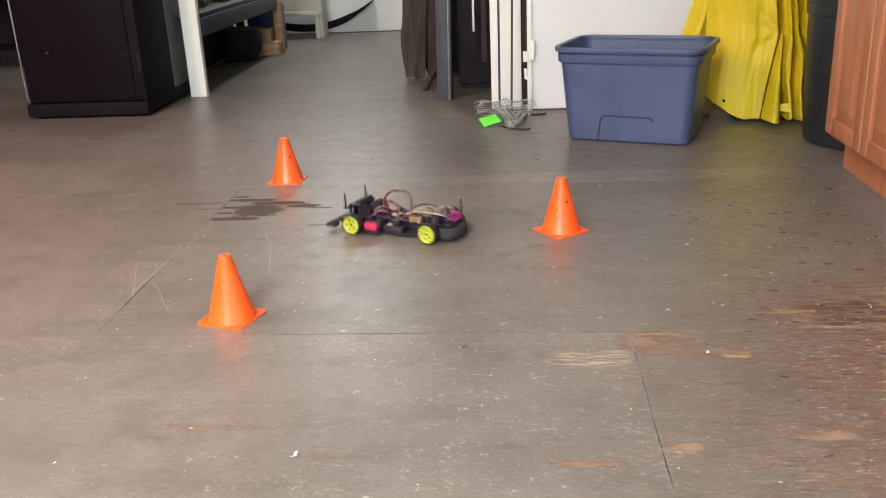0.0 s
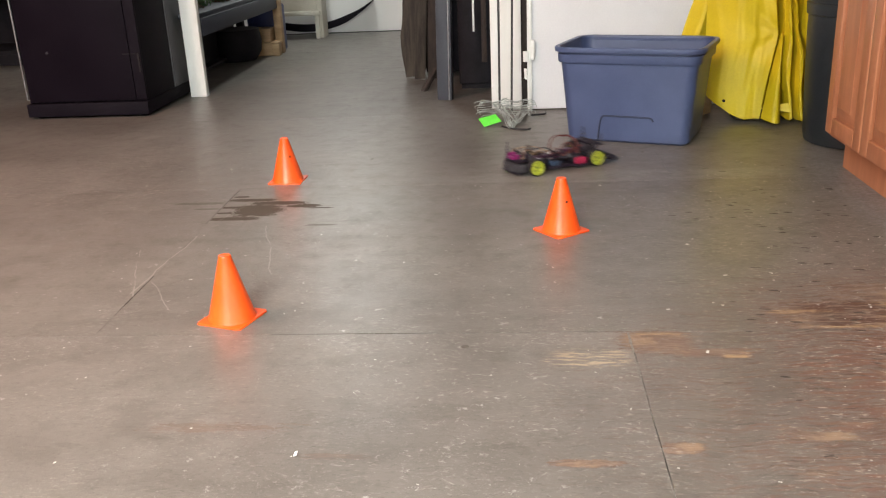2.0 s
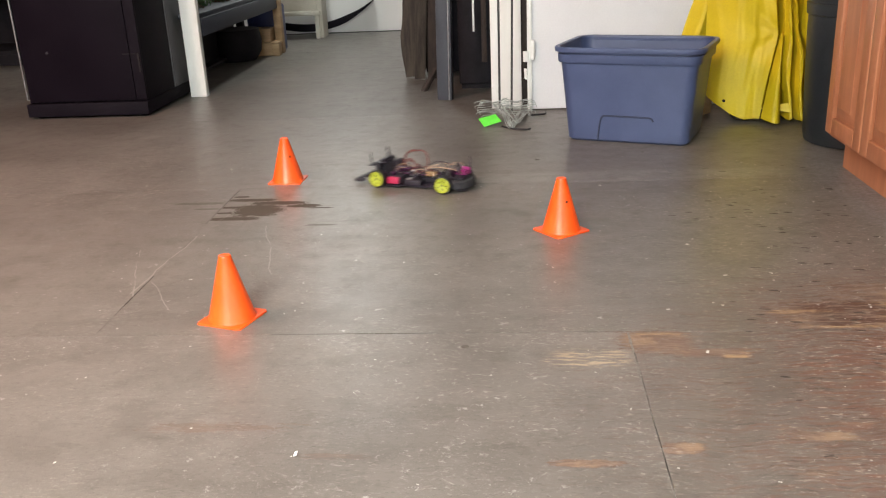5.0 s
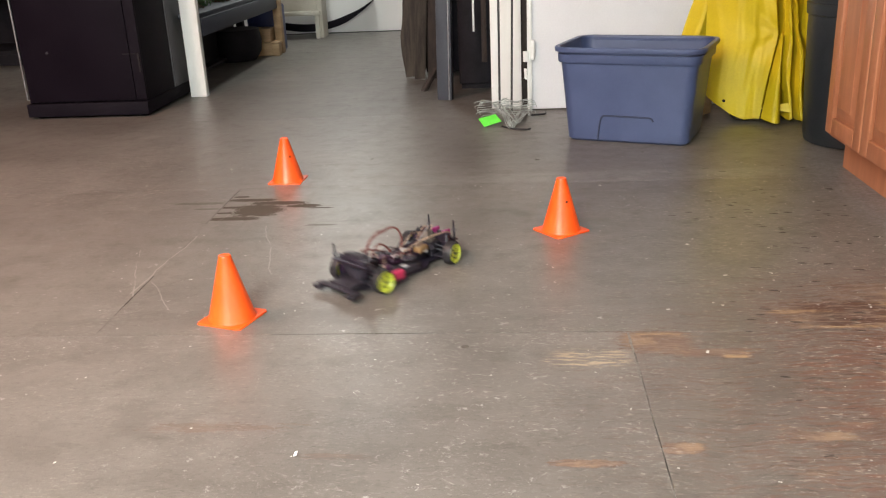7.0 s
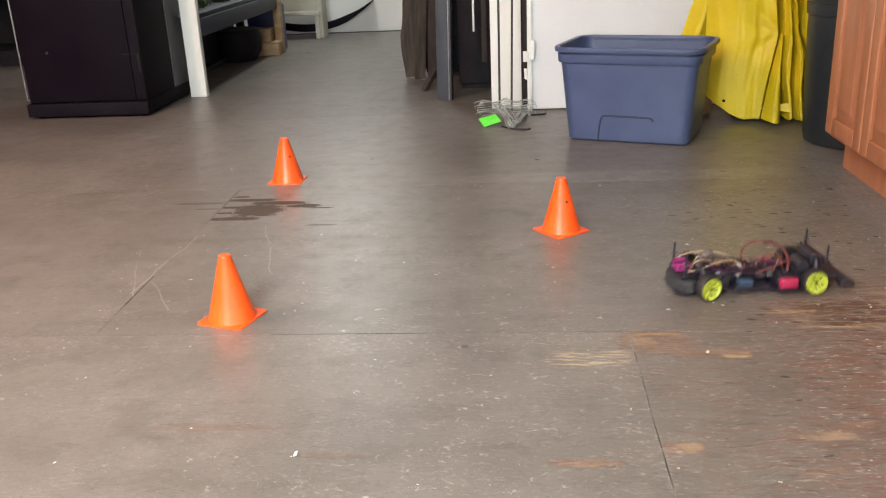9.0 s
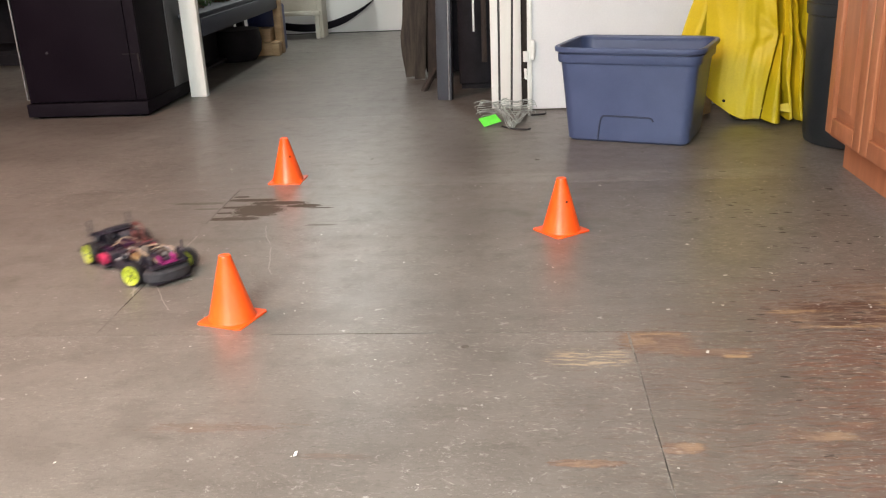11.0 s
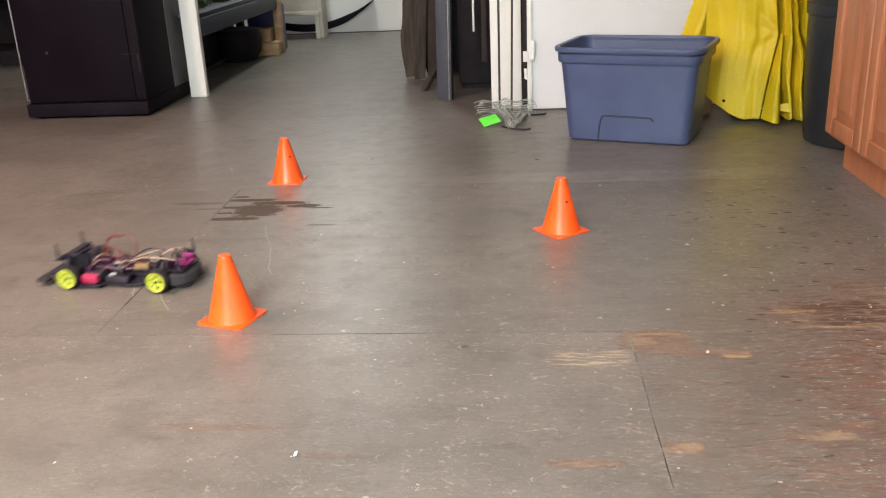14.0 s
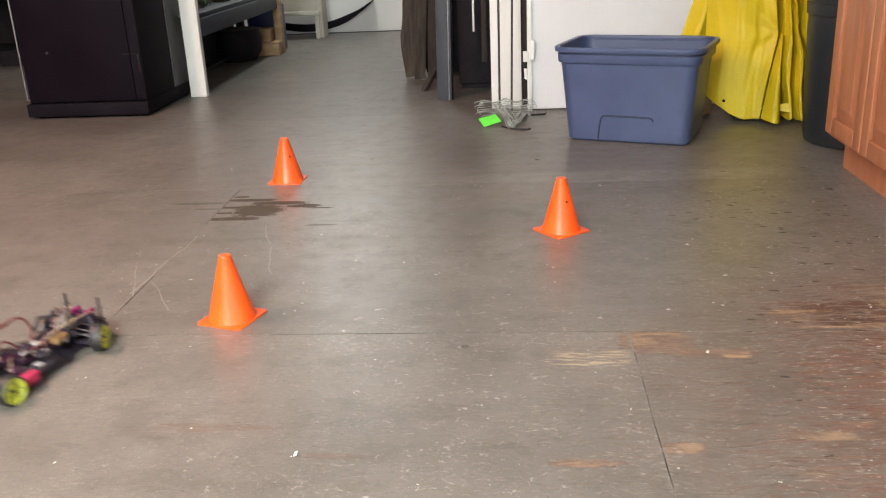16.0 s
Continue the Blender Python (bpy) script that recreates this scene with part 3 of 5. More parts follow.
def raincoat():
    t = thing("raincoat", "yellow coated rain coat hanging against the white wall", "rain coat")
    top_z = 1.32

    # broad body panel: v = 0 at the hem, 1 at the shoulders
    def bz(u, v):
        hem = 0.160 - 0.146 * min(1, u * 1.45) ** 0.42 + 0.004 * math.sin(u * 9)
        return hem + (top_z - hem) * v

    def bx(u, v):
        z = bz(u, v)
        left = 0.848 - 0.022 * math.sin(math.pi * min(1.0, z / 0.30)) + 0.10 * max(0.0, z - 0.55)
        right = 1.066 + 0.074 * min(1.0, z / 0.364) ** 0.9 - 0.085 * max(0.0, z - 0.364)
        return left + (right - left) * u + 0.004 * wrinkle(u, v, 3.1)

    def by(u, v):
        fold = 0.026 * math.sin(u * 5.2 + 0.6) * (1 - 0.6 * v) + 0.003 * math.sin(u * 12 + 5.0 * v)
        dx, dz = bx(u, v) - 1.135, bz(u, v) - 0.37
        far = math.hypot(dx, dz)
        pull = 0.009 * math.sin(math.atan2(dz, dx) * 7 + 0.6) * min(1.0, far / 0.10) * max(0.0, 1 - far / 0.30)
        edge = 0.10 * (max(0.0, u - 0.93) / 0.07) ** 2
        return 4.12 - 0.20 * (1 - v) * u - 0.06 * math.sin(math.pi * u) - fold + pull + edge + 0.014 * wrinkle(u, v, 1.7)

    part("body_panel", coat_sheet(bx, by, bz, 110, 90), YELLOW, t)

    # front edges gathered in deep pleats: the outline of the hem, folded back and forth
    hem_line = [(1.090, 4.05), (1.125, 4.13), (1.160, 4.14), (1.165, 3.93), (1.172, 3.890), (1.186, 3.890), (1.194, 3.93), (1.195, 4.08), (1.203, 4.08), (1.204, 3.90), (1.210, 3.865), (1.220, 3.865),
                (1.226, 3.90), (1.227, 4.12), (1.254, 4.12), (1.257, 3.90), (1.264, 3.850), (1.284, 3.845), (1.298, 3.88), (1.302, 3.96)]
    hx, hy = [q[0] for q in hem_line], [q[1] for q in hem_line]

    def pleat(u, v):
        k = u * (len(hem_line) - 1)
        i = min(int(k), len(hem_line) - 2)
        f = k - i
        f = f * f * (3 - 2 * f)
        px, py = hx[i] + (hx[i + 1] - hx[i]) * f, hy[i] + (hy[i + 1] - hy[i]) * f
        slack = 1 - 0.35 * v - 0.30 * math.exp(-((v - 0.29) / 0.05) ** 2)
        return (px * (1 - v) + (1.06 + (px - 1.10) * 0.62) * v + 0.010 * math.sin(v * 15 + px * 40) * min(1, v * 8) + 0.006 * wrinkle(u * 2, v * 3, 5.0),
                3.93 + 0.20 * v + (py - 3.93) * slack + 0.010 * wrinkle(u * 3, v * 4, 8.0))

    def pleat_z(u, v):
        low = 0.004 + 0.016 * (1 - u) + 0.005 * (1 + math.sin(u * 26))
        return low + (top_z - 0.03 - low) * v

    part("front_flap", coat_sheet(lambda u, v: pleat(u, v)[0], lambda u, v: pleat(u, v)[1], pleat_z, 128, 90), YELLOW, t)

    # loose corner that hangs forward from a pinched point
    def fx(u, v):
        return 1.138 - (1 - v) ** 0.92 * (0.080 * (1 - u) + 0.004 * u)

    def fy(u, v):
        return 3.840 + 0.06 * (u - 0.55) ** 2 * 4 * (1 - 0.5 * v) + 0.12 * v + 0.003 * wrinkle(u, v, 4.4)

    def fz(u, v):
        low = 0.010 + 0.014 * (1 - u)
        return low + (0.372 - low) * v

    part("storm_flap", coat_sheet(fx, fy, fz, 30, 40), YELLOW, t)

    # far sleeve seen behind the tote
    def lx(u, v):
        return 0.735 + 0.140 * u + 0.30 * v + 0.008 * wrinkle(u, v, 9.0)

    part("sleeve", coat_sheet(lx, lambda u, v: 4.20 - 0.05 * math.sin(math.pi * u) + 0.012 * wrinkle(u, v, 6.0), lambda u, v: 0.27 + 1.0 * v, 30, 40), YELLOW, t)
    gx, gy, gz = bx(0.33, 0.03), by(0.33, 0.03), bz(0.33, 0.03)
    part("grommet", rod((gx, gy + 0.006, gz), (gx, gy - 0.008, gz), 0.006, n=14), BLACK_MATT, t, "black press stud")
    part("hanging_loop", tube([(1.05, 4.16, 1.29), (1.05, 4.24, 1.40), (1.05, 4.33, 1.44), (1.05, 4.352, 1.44)], 0.006, 6), YELLOW, t)


raincoat()
block = tagged(link("wood_offcut", rough_up(box((0.97, 3.99, 0.0008), (1.10, 4.11, 0.045), 0.004), 0.003, 20), DARK_WOOD), "dark wooden offcut under the hanging coat", "wood offcut")
scrap = tagged(link("rag", rough_up(skin([rounded_ring(0.06, 0.06, 0.025, z) for z in (0.001, 0.03, 0.06, 0.075)]), 0.008, 20), RAW_WOOD), "tan crumpled rag on the floor behind the tote", "rag")
scrap.location = (0.865, 4.14, 0.006)


# ---- white boards, rake and rods in the opening ----
def board(name, label, lo, hi, material, m=None, bevel=0.003, group=""):
    ob = link(name, box(lo, hi, bevel), material)
    if m is not None:
        ob.matrix_world = m
    return tagged(ob, label, "board", group)


board("white_board", "tall white painted board standing upright", (-0.102, 4.395, 0.0008), (-0.066, 4.43, 2.1), WHITE_WOOD, group="white boards")
board("white_board", "wide white painted board with dark gap beside it", (-0.062, 4.40, 0.0008), (0.044, 4.435, 2.1), WHITE_WOOD, group="white boards")
door_frame = tagged(link("door_jamb", box((0.0715, 4.335, 0.0008), (0.0935, 4.3475, 2.1), 0.002), WHITE_WOOD), "white door jamb strip with latch plate", "door jamb", kind="structure")
part("latch_plate", box((0.052, 4.325, 0.235), (0.078, 4.337, 0.285), 0.004), WHITE_WOOD, door_frame, "white painted latch plate")
part("hinge_leaf", box((0.088, 4.322, 0.245), (0.106, 4.336, 0.335), 0.003), WHITE_WOOD, door_frame, "white painted hinge leaf")
part("torn_splinter", rough_up(box((0.056, 4.34, 0.15), (0.068, 4.35, 0.20), 0.002), 0.006, 30), WHITE_WOOD, door_frame, "torn white splinter")
# Dark strip added behind the gap; its colour stands for the black inside
tagged(link("gap_shade_strip", box((0.048, 4.44, 0.0008), (0.082, 4.462, 2.1), 0.002), DARK_WOOD), "dark strip added for the black gap beside the white boards", "batten")


def leaf_rake(x, y, lean, turn, label):
    t = thing("leaf_rake", label, "leaf rake", pose(x, y, 0.0), "rakes leaning on the boards")
    topx = lean
    part("handle", tube([(0, 0, 0.02), (topx * 0.5, 0.035, 0.9), (topx, 0.07, 1.75)], 0.0055, 8), ROD_BLACK, t, "thin black steel handle")
    rng = random.Random(turn)
    side = -1 if turn < 270 else 1
    for k in range(15):
        z = 0.012 + 0.0050 * k + 0.006 * rng.random()
        reach = 0.070 + 0.040 * rng.random()
        fore = -0.03 - 0.07 * rng.random()
        part("tine", tube([(-side * (0.02 + 0.03 * rng.random()), -0.02, z + 0.006 * rng.random()), (side * 0.02, fore * 0.7, z * 0.9), (side * reach * 0.6, fore, z + 0.004), (side * reach, fore - 0.01, z + 0.010 * rng.random()), (side * (reach + 0.004), fore - 0.012, z - 0.006)], 0.0014, 5), WIRE, t)
    return t


leaf_rake(-0.062, 4.265, 0.012, 200, "leaf rake with fanned galvanised wire tines, upside down")
leaf_rake(-0.006, 4.235, 0.034, 325, "leaf rake with bent wire tines on the floor")


def wire_bundle():
    t = thing("wire_bundle", "tangle of bent galvanised wire on the floor", "wire bundle")
    rng = random.Random(4)
    for k in range(13):
        ax, ay = -0.10 + 0.06 * rng.random(), 4.20 + 0.06 * rng.random()
        mx, my = -0.02 + 0.05 * rng.random(), 3.93 + 0.08 * rng.random()
        bx, by = 0.04 + 0.05 * rng.random(), 4.16 + 0.12 * rng.random()
        h = 0.006 + 0.004 * (k % 5)
        part("wire", tube([(ax, ay, h + 0.05 * rng.random()), ((ax + mx) / 2, (ay + my) / 2, h + 0.03), (mx, my, h), ((bx + mx) / 2, (by + my) / 2, h + 0.02 * rng.random()), (bx, by, h + 0.06 * rng.random())], 0.0019, 6), WIRE, t)
    part("wire", tube([(-0.05, 3.99, 0.004), (0.0, 3.93, 0.004), (0.06, 3.91, 0.004), (0.075, 3.925, 0.005)], 0.004, 6), ROD_BLACK, t, "black bent wire")
    return t


wire_bundle()
tag = link("green_tag", rough_up(box((-0.052, -0.045, 0.0), (0.052, 0.045, 0.003), 0.001, seg=1), 0.008, 14), LIME)
tag.matrix_world = pose(-0.104, 4.040, 0.018, 14, -8, 22) @ Matrix.Diagonal((0.82, 0.82, 1, 1))
tagged(tag, "fluorescent lime-green plastic tag lying on the wires", "plastic tag")
rod_ob = tagged(link("steel_rod", tube([(0.085, 4.215, 0.0045), (0.125, 4.225, 0.0045), (0.15, 4.235, 0.0045), (0.155, 4.29, 0.0045)], 0.004, 8), ROD_BLACK), "short bent black steel rod on the floor", "steel rod")


# ---- things leaning in the passage ----
def wood_slab():
    bm = bmesh.new()
    rows = []
    for k in range(25):
        v = k / 24
        z = 1.5 * v
        wl = -0.012 - 0.030 * math.sin(min(1, v * 7) * 1.6) + 0.03 * v + 0.012 * noise.noise(Vector((v * 9, 0.3, 0)))
        wr = 0.105 + 0.03 * min(1, v * 5) + 0.020 * noise.noise(Vector((v * 11, 4.3, 0)))
        lean = 0.10 * v
        z0 = z + (0.012 * (noise.noise(Vector((v, 7, 2))) + 1) if k == 0 else 0)
        rows.append([bm.verts.new((wl + lean, 0, z0 + 0.002)), bm.verts.new((wl * 0.5 + wr * 0.5 + lean, -0.018, z0)), bm.verts.new((wr + lean, -0.006, z0 + 0.006)),
                     bm.verts.new((wr + lean, 0.045, z0 + 0.006)), bm.verts.new((wl + lean, 0.045, z0 + 0.002))])
    for a, b in zip(rows, rows[1:]):
        for j in range(5):
            bm.faces.new((a[j], a[(j + 1) % 5], b[(j + 1) % 5], b[j]))
    bm.faces.new(rows[0][::-1]), bm.faces.new(rows[-1])
    ob = link("wood_slab", rough_up(rough_up(bm, 0.010, 7), 0.005, 23), BARK_WOOD)
    ob.matrix_world = pose(-0.625, 5.41, 0.0)
    return tagged(ob, "weathered grey-brown wood slab with ragged edges, leaning", "wood slab")


wood_slab()
pl4 = link("split_board", rough_up(rough_up(box((-0.030, -0.012, 0.0), (0.034, 0.012, 1.45), 0.003), 0.006, 9, 3.0), 0.003, 26), BARK_WOOD)
pl4.matrix_world = pose(-0.545, 5.345, 0.004, 0, 3.5, 8)
tagged(pl4, "narrow split grey board leaning in front of the slab", "board")
pl2 = link("rotten_plank", rough_up(box((-0.055, -0.02, 0.0), (0.055, 0.02, 1.4), 0.004), 0.006, 10), DARK_WOOD)
pl2.matrix_world = pose(-0.445, 5.36, 0.006, 0, 2.5, 6)
tagged(pl2, "dark rotten plank leaning beside the slab", "plank")
pl3 = link("broken_stick", rough_up(box((-0.13, -0.014, -0.012), (0.13, 0.014, 0.012), 0.003), 0.008, 16), DARK_WOOD)
pl3.matrix_world = pose(-0.445, 5.05, 0.075, 0, -38, 62)
tagged(pl3, "broken dark stick propped against the metal panel", "stick")


def metal_panel():
    t = thing("metal_panel", "blue-grey sheet metal panel with bright folded edge, leaning", "metal panel", pose(-0.362, 4.675, 0.0006, 0, 1.2, -8))
    part("face", box((-0.030, 0, 0.0), (0.030, 0.05, 1.6), 0.003), PANEL_GREY, t)
    part("folded_edge", box((0.0305, -0.004, 0.0), (0.037, 0.02, 1.6), 0.002), EDGE_BRIGHT, t, "bright folded steel edge")
    part("flange", box((0.0375, 0.0, 0.0), (0.046, 0.05, 1.6), 0.002), PANEL_GREY, t)


metal_panel()


# Black box added so that the unlit recess stays dark
def recess_dark_box():
    t = thing("recess_dark_box", "tall black box added for the darkness of the unlit recess", "cupboard")
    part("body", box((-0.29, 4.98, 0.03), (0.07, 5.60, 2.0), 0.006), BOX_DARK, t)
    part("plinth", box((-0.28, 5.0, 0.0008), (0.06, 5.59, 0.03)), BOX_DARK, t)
    part("handle", rod((-0.10, 4.972, 0.9), (-0.10, 4.972, 1.0), 0.006), CHROME, t)


recess_dark_box()
# Dark sheet added to cover the lit back wall and darken the recess
tagged(link("recess_dark_sheet", rough_up(box((-0.53, 5.62, 0.0008), (-0.27, 5.66, 2.0), 0.004), 0.002, 8), BOX_DARK), "dark sheet added to hide the lit wall behind the recess", "board")
tagged(link("timber_offcut", rough_up(box((-0.150, 4.62, 0.20), (-0.125, 4.66, CEIL - 0.001), 0.003), 0.004, 12), DARK_WOOD), "brown timber hanging behind the white boards", "timber")
tagged(link("white_strip", box((-0.202, 4.80, 0.33), (-0.192, 4.81, CEIL - 0.001), 0.002), WHITE_WOOD), "narrow white strip hanging in the recess", "strip")


# ---- black cabinet, white post, bench ----
def black_cabinet():
    t = thing("black_cabinet", "glossy black cabinet with plinth and corner bracket", "cabinet")
    x0, x1, y0, y1, h = -2.490, -1.860, 4.470, 5.10, 1.55
    part("plinth", box((x0 - 0.006, y0 - 0.012, 0.012), (x1 + 0.006, y1, 0.078), 0.004), BLACK_MATT, t)
    for fx in (x0 + 0.04, x1 - 0.04):
        for fy in (y0 + 0.04, y1 - 0.04):
            part("foot", rod((fx, fy, 0.0006), (fx, fy, 0.014), 0.02), BLACK_MATT, t)
    part("carcass", box((x0, y0 + 0.02, 0.078), (x1, y1 - 0.221, h), 0.003), BLACK_MATT, t)
    part("front_door", box((x0 + 0.012, y0 - 0.002, 0.086), (x1 - 0.055, y0 + 0.02, h), 0.003), BLACK_GLOSS, t, "black gloss door")
    part("corner_stile", box((x1 - 0.052, y0, 0.086), (x1 + 0.002, y0 + 0.02, h), 0.003), BLACK_MATT, t)
    # Bright strip added to draw the highlight along the cabinet's left edge
    part("edge_highlight", box((x0 - 0.003, y0 - 0.003, 0.10), (x0 + 0.004, y0 + 0.006, h), 0.001), EDGE_BRIGHT, t, "thin bright strip for the edge's highlight")
    part("side_trim", box((x0 + 0.01, y1 - 0.22, 0.078), (x1 + 0.004, y1, h), 0.003), GREY_TRIM, t, "dark grey side trim")
    part("bracket", box((x1 - 0.090, y0 - 0.007, 0.315), (x1 - 0.018, y0 - 0.003, 0.320), 0.001), BRACKET, t)
    part("bracket", box((x1 - 0.014, y0 - 0.007, 0.225), (x1 - 0.004, y0 - 0.001, 0.320), 0.001), BRACKET, t)
    part("screw", rod((-2.34, y0 - 0.002, 0.335), (-2.34, y0 - 0.007, 0.335), 0.006, n=10), GREY_TRIM, t)


black_cabinet()
tagged(link("white_post", box((-1.815, 4.985, 0.0008), (-1.722, 5.03, CEIL - 0.001), 0.003), WHITE_WOOD), "white painted post beside the black cabinet", "post", kind="structure")


def low_bench():
    t = thing("low_bench", "low blue-grey painted bench loaded with clutter", "bench")
    part("top", box((-2.55, 5.06, 0.425), (-1.735, 6.86, 0.452), 0.004), BENCH_BLUE, t)
    part("apron", box((-1.755, 5.06, 0.328), (-1.722, 6.76, 0.424), 0.003), BENCH_BLUE, t)
    part("leg", box((-1.76, 6.765, 0.0006), (-1.705, 6.835, 0.60), 0.003), RAW_WOOD, t, "raw pine leg")
    part("shelf", box((-2.54, 5.08, 0.02), (-2.0, 6.84, 0.04), 0.002), BOX_DARK, t)
    # These legs carry the shade under the bench in their near-black colour
    for y in (5.2, 6.80):
        part("leg", box((-2.05, y - 0.03, 0.0006), (-1.999, y + 0.03, 0.424), 0.003), BOX_DARK, t, "leg coloured near-black like the shade under the bench")
        part("leg", box((-2.53, y - 0.035, 0.0006), (-2.475, y + 0.035, 0.424), 0.003), BOX_DARK, t, "leg coloured near-black like the shade under the bench")


low_bench()
for k, (x, y, s) in enumerate(((-1.90, 5.35, 0.11), (-1.92, 5.62, 0.10), (-1.88, 5.9, 0.12), (-1.95, 6.2, 0.11), (-1.90, 6.5, 0.10))):
    bm = bmesh.new()
    rng = random.Random(k)
    for i in range(70):
        a, b, r = rng.random() * 6.28, rng.random() * 1.5, s * (0.4 + 0.6 * rng.random())
        c = Vector((r * math.cos(a) * math.cos(b), r * math.sin(a) * math.cos(b), r * math.sin(b) * 0.8))
        add_box(bm, (-0.02, -0.006, 0), (0.02, 0.006, 0.002), 0, Matrix.Translation(c) @ pose(0, 0, 0, rng.random() * 90, rng.random() * 90, rng.random() * 360))
    add_rod(bm, (0, 0, 0), (0, 0, s * 0.5), s * 0.35, s * 0.5, 12)
    ob = link("potted_plant", bm, LEAF if k % 2 else surface("dusty_red_clutter", (0.10, 0.02, 0.015), (0.06, 0.09, 0.04), 0.7, 30.0), smooth=False)
    ob.location = (x, y, 0.4525)
    tagged(ob, "small dusty artificial plant on the low bench", "plant", "plants on the bench")


def wooden_box(x, y, z, w, d, h, label, turn=0):
    t = thing("wooden_box", label, "wooden box", pose(x, y, z, 0, 0, turn), "boxes under the bench")
    part("carcass", box((-w / 2, -d / 2, 0.0006), (w / 2, d / 2, h - 0.012), 0.004), RAW_WOOD, t)
    part("lid", box((-w / 2 - 0.004, -d / 2 - 0.004, h - 0.011), (w / 2 + 0.004, d / 2 + 0.004, h), 0.003), RAW_WOOD, t)


wooden_box(-1.83, 6.74, 0, 0.17, 0.20, 0.095, "raw pine box under the bench end")
wooden_box(-1.845, 6.76, 0.0955, 0.15, 0.18, 0.095, "raw pine box stacked on another box")
wooden_box(-1.725, 6.66, 0, 0.05, 0.08, 0.10, "small raw pine block by the bench leg")
tagged(link("blue_crate", box((-1.98, 6.83, 0.0006), (-1.74, 7.05, 0.34), 0.012), BOX_BLUE), "dark blue plastic crate behind the bench leg", "crate")
# Box added to block the bright wall and darken the space under the bench
tagged(link("under_bench_dark_fill", box((-2.45, 5.25, 0.0406), (-2.06, 6.76, 0.40), 0.01), BOX_DARK), "near-black box added to keep the space under the bench dark", "chest")
tagged(link("round_basket", lathe([(0.0, 0.0008), (0.13, 0.001), (0.17, 0.06), (0.18, 0.14), (0.165, 0.22), (0.15, 0.22), (0.0, 0.20)], 28, pose(-1.965, 6.62 - 0.16, 0)), BOX_DARK), "dark round basket under the bench", "basket")


def white_stool():
    t = thing("step_stool", "cream painted wooden step stool by the back wall", "step stool", pose(-1.80, 7.72, 0))
    for x in (-0.19, 0.17):
        part("leg", box((x, -0.11, 0.0006), (x + 0.035, -0.07, 0.19), 0.003), STOOL_WHITE, t)
    for x in (-0.19, 0.185):
        part("side", box((x, -0.069, 0.0006), (x + 0.045, 0.12, 0.62), 0.003), STOOL_WHITE, t)
    part("step", box((-0.20, -0.125, 0.191), (0.215, 0.05, 0.225), 0.004), STOOL_WHITE, t)
    part("riser", box((-0.144, -0.068, 0.226), (0.184, -0.05, 0.60), 0.003), STOOL_WHITE, t)
    part("step", box((-0.20, -0.10, 0.621), (0.24, 0.13, 0.65), 0.004), STOOL_WHITE, t)


white_stool()
# long curved black strip lying against the wall
bm = bmesh.new()
rows = []
for k in range(31):
    s = k / 30
    x = -2.08 + 0.89 * s
    z = 0.055 - 0.10 * s + 0.31 * s ** 2.6 + 0.04 * (1 - s) ** 3
    z = max(z, 0.03)
    w = 0.030 * (1 - 0.85 * max(0, s - 0.72) / 0.28)
    rows.append([bm.verts.new((x, yy, z + dz)) for yy, dz in ((7.96, -w), (7.96, w), (8.0 + 0.045 * s, w), (8.0 + 0.045 * s, -w))])
for a, b in zip(rows, rows[1:]):
    for j in range(4):
        bm.faces.new((a[j], a[(j + 1) % 4], b[(j + 1) % 4], b[j]))
bm.faces.new(rows[0][::-1]), bm.faces.new(rows[-1])
tagged(link("rubber_strip", bm, BLACK_MATT), "curved black rubber strip leaning on the back wall", "rubber strip")


def dark_rack():
    t = thing("storage_rack", "dark storage rack with chrome tools in the shade", "rack")
    for x in (-4.5, -3.42):
        for y in (6.55, 7.05):
            part("upright", box((x, y, 0.0006), (x + 0.05, y + 0.05, 1.8), 0.003), BOX_DARK, t)
    for z in (0.08, 0.5, 1.0, 1.5):
        part("shelf", box((-4.49, 6.56, z), (-3.38, 7.09, z + 0.03), 0.003), BOX_DARK, t)
    # Dark panel added to fill the dark space below the lowest shelf
    part("dark_fill_panel", box((-4.44, 6.56, 0.0006), (-3.43, 6.58, 0.079)), BOX_DARK, t)
    part("back_panel", box((-4.49, 7.101, 0.06), (-3.38, 7.12, 1.8)), BOX_DARK, t)


dark_rack()
for k, (x, z, h) in enumerate(((-3.47, 0.30, 0.12), (-3.40, 0.20, 0.07), (-3.54, 0.38, 0.11))):
    ob = tagged(link("chrome_tool", tube([(x, 6.545, z), (x + 0.008, 6.542, z + h * 0.5), (x - 0.012, 6.545, z + h)], 0.010, 8), CHROME), "chrome tool hanging on the dark rack", "tool", "tools on the rack")


# ---- radio-controlled car: x forward, y to its left, origin on the floor between the axles ----
CARBON = surface("black_carbon_plate", (0.010, 0.008, 0.014), (0.026, 0.020, 0.034), 0.38, 40.0)
NYLON = surface("black_nylon", (0.009, 0.008, 0.012), (0.024, 0.020, 0.030), 0.5, 40.0)
FOAM = surface("dark_foam", (0.014, 0.013, 0.017), (0.032, 0.030, 0.036), 0.85, 60.0, bump=0.5, grain=500.0)
TYRE = surface("hard_drift_tyre", (0.007, 0.006, 0.008), (0.018, 0.017, 0.020), 0.55, 50.0)
RIM = surface("lime_yellow_rim", (0.34, 0.38, 0.030), (0.44, 0.48, 0.055), 0.35, 40.0, bump=0.02)
RED = surface("red_battery_wrap", (0.26, 0.012, 0.045), (0.42, 0.026, 0.085), 0.4, 40.0)
